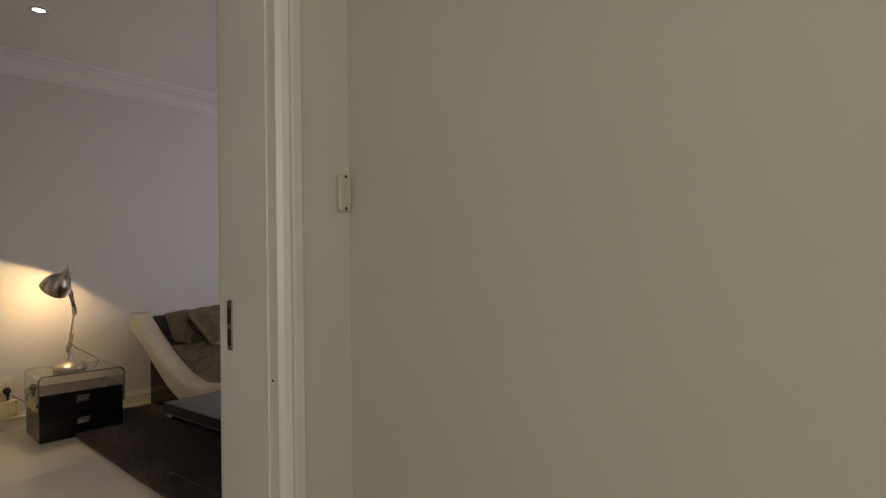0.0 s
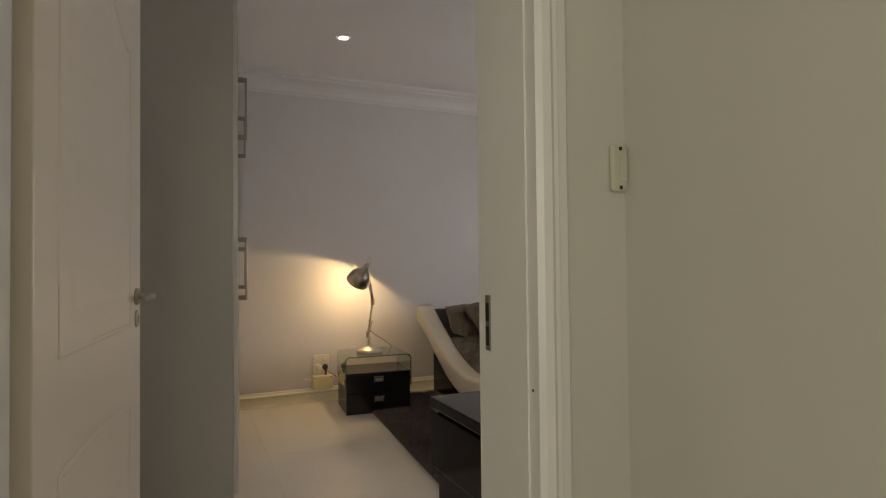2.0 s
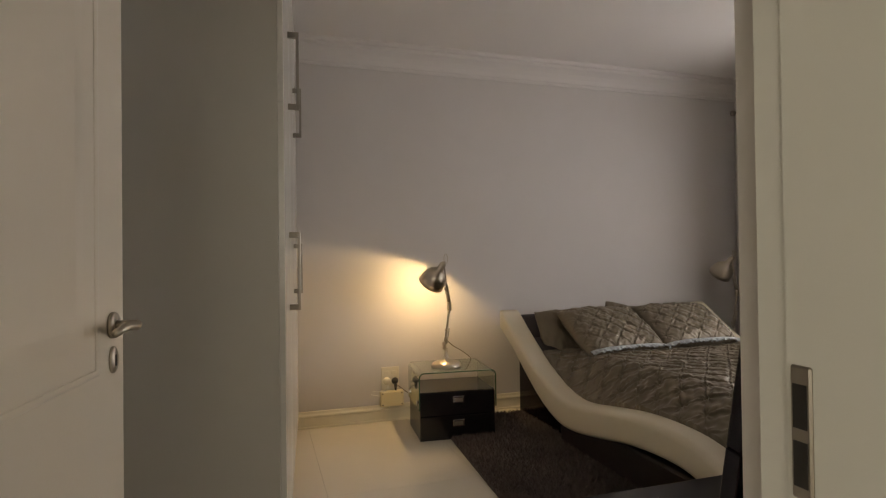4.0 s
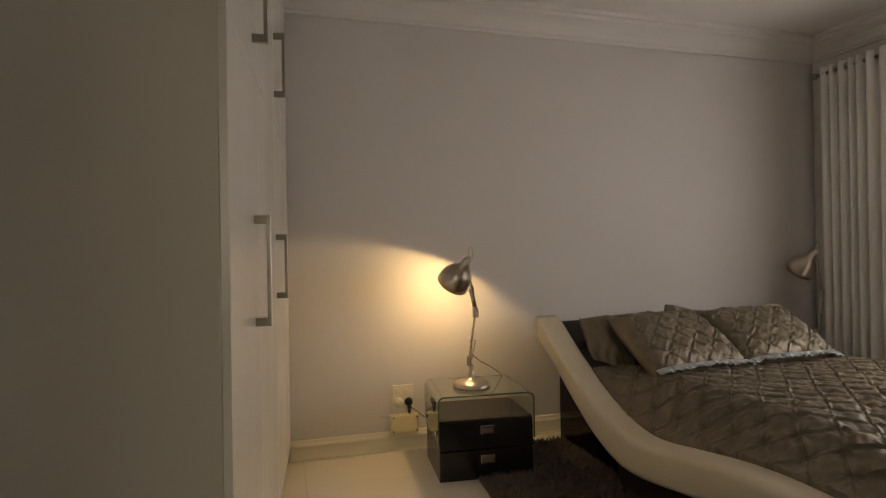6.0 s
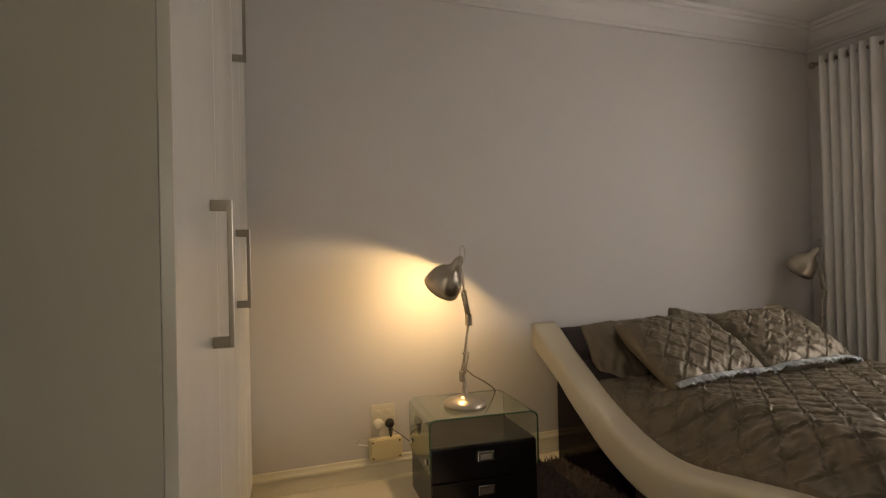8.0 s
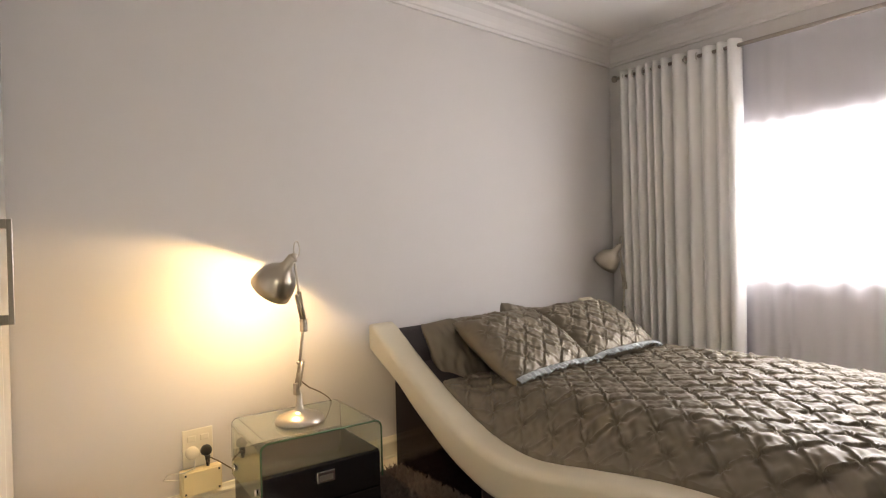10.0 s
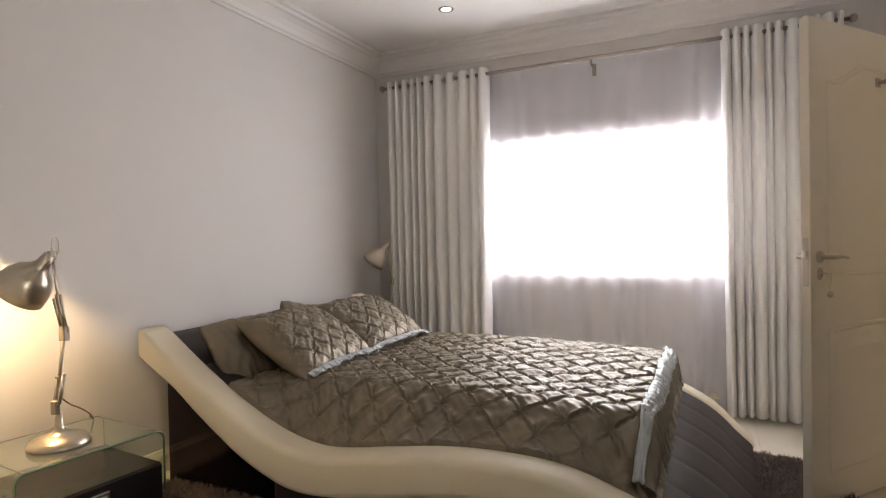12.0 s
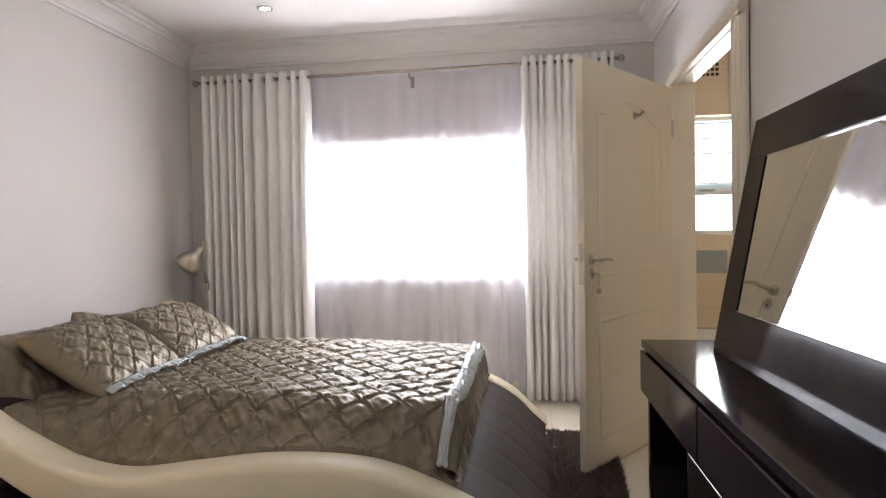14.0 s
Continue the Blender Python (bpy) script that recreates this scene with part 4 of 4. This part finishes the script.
for nm, a, b, c, d in (("bottom_rail", X0, X1, 0, FB), ("top_rail", X0, X1, MH - FW, MH), ("stile", X0, X0 + FW, FB, MH - FW), ("stile", X1 - FW, X1, FB, MH - FW)):
    part(nm, box(a, -0.03, c, b, 0.0, d, 0.003, 2), DARKWOOD, mir)
part("mirror_glass", box(X0 + FW - 0.004, -0.014, FB - 0.004, X1 - FW + 0.004, -0.004, MH - FW + 0.004), MIRROR, mir, "clear silvered mirror")
bz = bmesh.new()
for a, b, c, d in ((X0 + FW, X1 - FW, FB, FB + 0.0025), (X0 + FW, X1 - FW, MH - FW - 0.0025, MH - FW)):
    box(a, -0.004, c, b, -0.001, d, bm=bz)
part("inner_trim", bz, CHROME, mir, "thin bright inner bead")


# ---- downlights ----
def downlight(x, y):
    d = thing("downlight", pose(x, y, CEIL_Z), "small round recessed ceiling downlight, lit", "downlight", "ceiling downlights")
    part("ring", lathe([(0.034, 0.002), (0.05, 0.002), (0.052, -0.003), (0.046, -0.007), (0.034, -0.006)], 28, caps=False), CHROME, d, "", True)
    part("lens", lathe([(0.0, -0.001), (0.034, -0.001), (0.034, -0.004), (0.0, -0.004)], 24), DOWN, d, "glowing white lens")
    spot_lamp("downlight_beam", (x, y, CEIL_Z - 0.02), (x, y, 0), 6.5, (1.0, 0.86, 0.68), 0.03, 110, 0.8)
    return d


downlight(1.36, 4.03)
downlight(3.91, 4.03)


# ---- bathroom seen through the half-open door ----
bw = thing("window_2", pose(WIN_X, 0, 0), "small louvred bathroom window full of white daylight", "window", kind="structure")
bm = bmesh.new()
for a, b, c, d in ((0.55, 1.22, 1.17, 1.20), (0.55, 1.22, 1.97, 2.0), (0.55, 0.58, 1.2, 1.97), (1.19, 1.22, 1.2, 1.97), (0.58, 1.19, 1.45, 1.50)):
    box(0.06, a, c, 0.10, b, d, bm=bm)
part("window_frame", bm, WINFRAME, bw)
for i in range(4):
    z = 1.53 + i * 0.105
    lv = part("louvre", box(0.03, 0.59, z, 0.036, 1.18, z + 0.1), CLEAR, bw, "glass louvre blade")
    lv.visible_shadow = False
    part("louvre_clip", box(0.024, 0.585, z - 0.006, 0.04, 1.185, z + 0.004), GREYPLATE, bw)
lw = part("pane", box(0.078, 0.58, 1.2, 0.082, 1.19, 1.45), CLEAR, bw, "clear lower pane")
lw.visible_shadow = False
part("latch", box(0.03, 1.04, 1.475, 0.06, 1.14, 1.49, 0.003, 1), GREYPLATE, bw, "dark window latch")
vent = thing("air_vent", pose(WIN_X, 1.12, 2.33), "terracotta-beige pierced air vent in the tiles", "vent")
part("grille", box(-0.012, -0.12, -0.08, 0, 0.12, 0.08, 0.002, 1), BEIGETILE, vent)
for i in range(7):
    for j in range(4):
        part("hole", box(-0.014, -0.095 + i * 0.03, -0.06 + j * 0.034, -0.0115, -0.075 + i * 0.03, -0.04 + j * 0.034), BLACKRUB, vent)
fp = thing("flush_plate", pose(WIN_X - 0.012, 1.10, 0.98), "grey plastic flush plate on the tiles", "flush plate")
part("plate", box(-0.012, -0.12, -0.08, 0, 0.12, 0.08, 0.004, 2), GREYPLATE, fp)
part("button", box(-0.015, -0.09, -0.04, -0.0115, 0.0, 0.04, 0.003, 1), GREYPLATE, fp)
toilet = thing("toilet", pose(WIN_X - 0.012, 1.08, 0), "white porcelain toilet with its lid down", "toilet")
part("bowl", lathe([(0.0, 0.0), (0.12, 0.0), (0.11, 0.12), (0.15, 0.28), (0.185, 0.39), (0.0, 0.39)], 28, (-0.33, 0, 0)), PORCELAIN, toilet, "", True)
part("lid", box(-0.54, -0.19, 0.40, -0.1, 0.19, 0.43, 0.014, 3), PORCELAIN, toilet)
part("tank_shelf", box(-0.10, -0.22, 0.0, 0, 0.22, 0.52, 0.01, 2), PORCELAIN, toilet)

# ---- shag rug ----
RX0, RX1, RY0, RY1 = 1.60, 3.86, 1.95, 4.80
rug = thing("rug", pose(2.73, 3.38, 0, 0, 0, -4) @ Matrix.Translation((-2.73, -3.38, 0)), "dark grey-brown shaggy rug under the bed", "rug")
part("backing", box(RX0, RY0, 0.0, RX1, RY1, 0.012, 0.004, 1), SHAG, rug)
rng = np.random.default_rng(5)
N = 60000
px = np.concatenate([rng.uniform(RX0, RX1, N), rng.uniform(RX0, BX0 + 0.1, N // 3), rng.uniform(2.6, RX1, N // 3)])
py = np.concatenate([rng.uniform(RY0, RY1, N), rng.uniform(2.6, RY1, N // 3), rng.uniform(RY0, 2.4, N // 3)])
M_ = len(px)
ang = rng.uniform(0, 2 * np.pi, M_)
lean = rng.uniform(0.008, 0.03, M_)
ht = rng.uniform(0.018, 0.046, M_)
wd = rng.uniform(0.003, 0.006, M_)
la = rng.uniform(0, 2 * np.pi, M_)
P = np.zeros((M_, 3, 3))
P[:, 0] = np.stack([px - wd * np.cos(ang), py - wd * np.sin(ang), np.full(M_, 0.011)], 1)
P[:, 1] = np.stack([px + wd * np.cos(ang), py + wd * np.sin(ang), np.full(M_, 0.011)], 1)
P[:, 2] = np.stack([px + lean * np.cos(la), py + lean * np.sin(la), ht], 1)
me = bpy.data.meshes.new("pile")
me.from_pydata(P.reshape(-1, 3).tolist(), [], np.arange(M_ * 3).reshape(-1, 3).tolist())
me.materials.append(SHAG)
pile = new("shag", me)
pile.parent = rug
tagged(pile, "long dark brown strands", kind="stuff")

# ---- floor tiles ----
TS = 0.80
fl = bpy.data.objects["floor"]
tile_me = {}


def tile_mesh(w, d, h, material, key):
    if key not in tile_me:
        bm = box(0, 0, -h, w, d, 0, 0.0006, 1)
        bmesh.ops.recalc_face_normals(bm, faces=bm.faces)
        me_ = bpy.data.meshes.new("tile")
        bm.to_mesh(me_)
        bm.free()
        me_.materials.append(material)
        tile_me[key] = me_
    return tile_me[key]


gx0, gy0 = -1.58, -1.78
for i in range(9):
    for j in range(10):
        x, y = gx0 + i * TS, gy0 + j * TS
        if x > WIN_X or y > BED_Y:
            continue
        w, d = min(TS - 0.0005, WIN_X + 0.2 - x), min(TS - 0.0005, BED_Y + 0.15 - y)
        t = new("tile", tile_mesh(w, d, 0.005, FLOOR, ("floor", round(w, 3), round(d, 3))))
        t.location = (x, y, 0.0)
        t.parent = fl

# ---- bathroom wall tiles ----
bwall = bpy.data.objects["wall_bathroom"]
for row in range(8):
    z = row * 0.33
    for col in range(4):
        y = -0.48 + col * 0.48
        y1, z1 = min(y + 0.476, RIGHT_Y - 0.02), min(z + 0.326, CEIL_Z)
        if y < 1.22 and y1 > 0.55 and z < 2.0 and z1 > 1.17:
            spans = []
            if z < 1.17:
                spans.append((y, y1, z, 1.168))
            elif z1 > 2.0:
                spans.append((y, y1, 2.002, z1))
            if y1 > 1.225:
                spans.append((1.222, y1, max(z, 1.17), min(z1, 2.0)))
            if y < 0.545:
                spans.append((y, 0.548, max(z, 1.17), min(z1, 2.0)))
        else:
            spans = [(y, y1, z, z1)]
        for a, b, c, d in spans:
            bm = box(WIN_X - 0.010, a, c, WIN_X + 0.001, b, d, 0.0012, 1)
            t = obj("tile", bm, BEIGETILE)
            t.parent = bwall
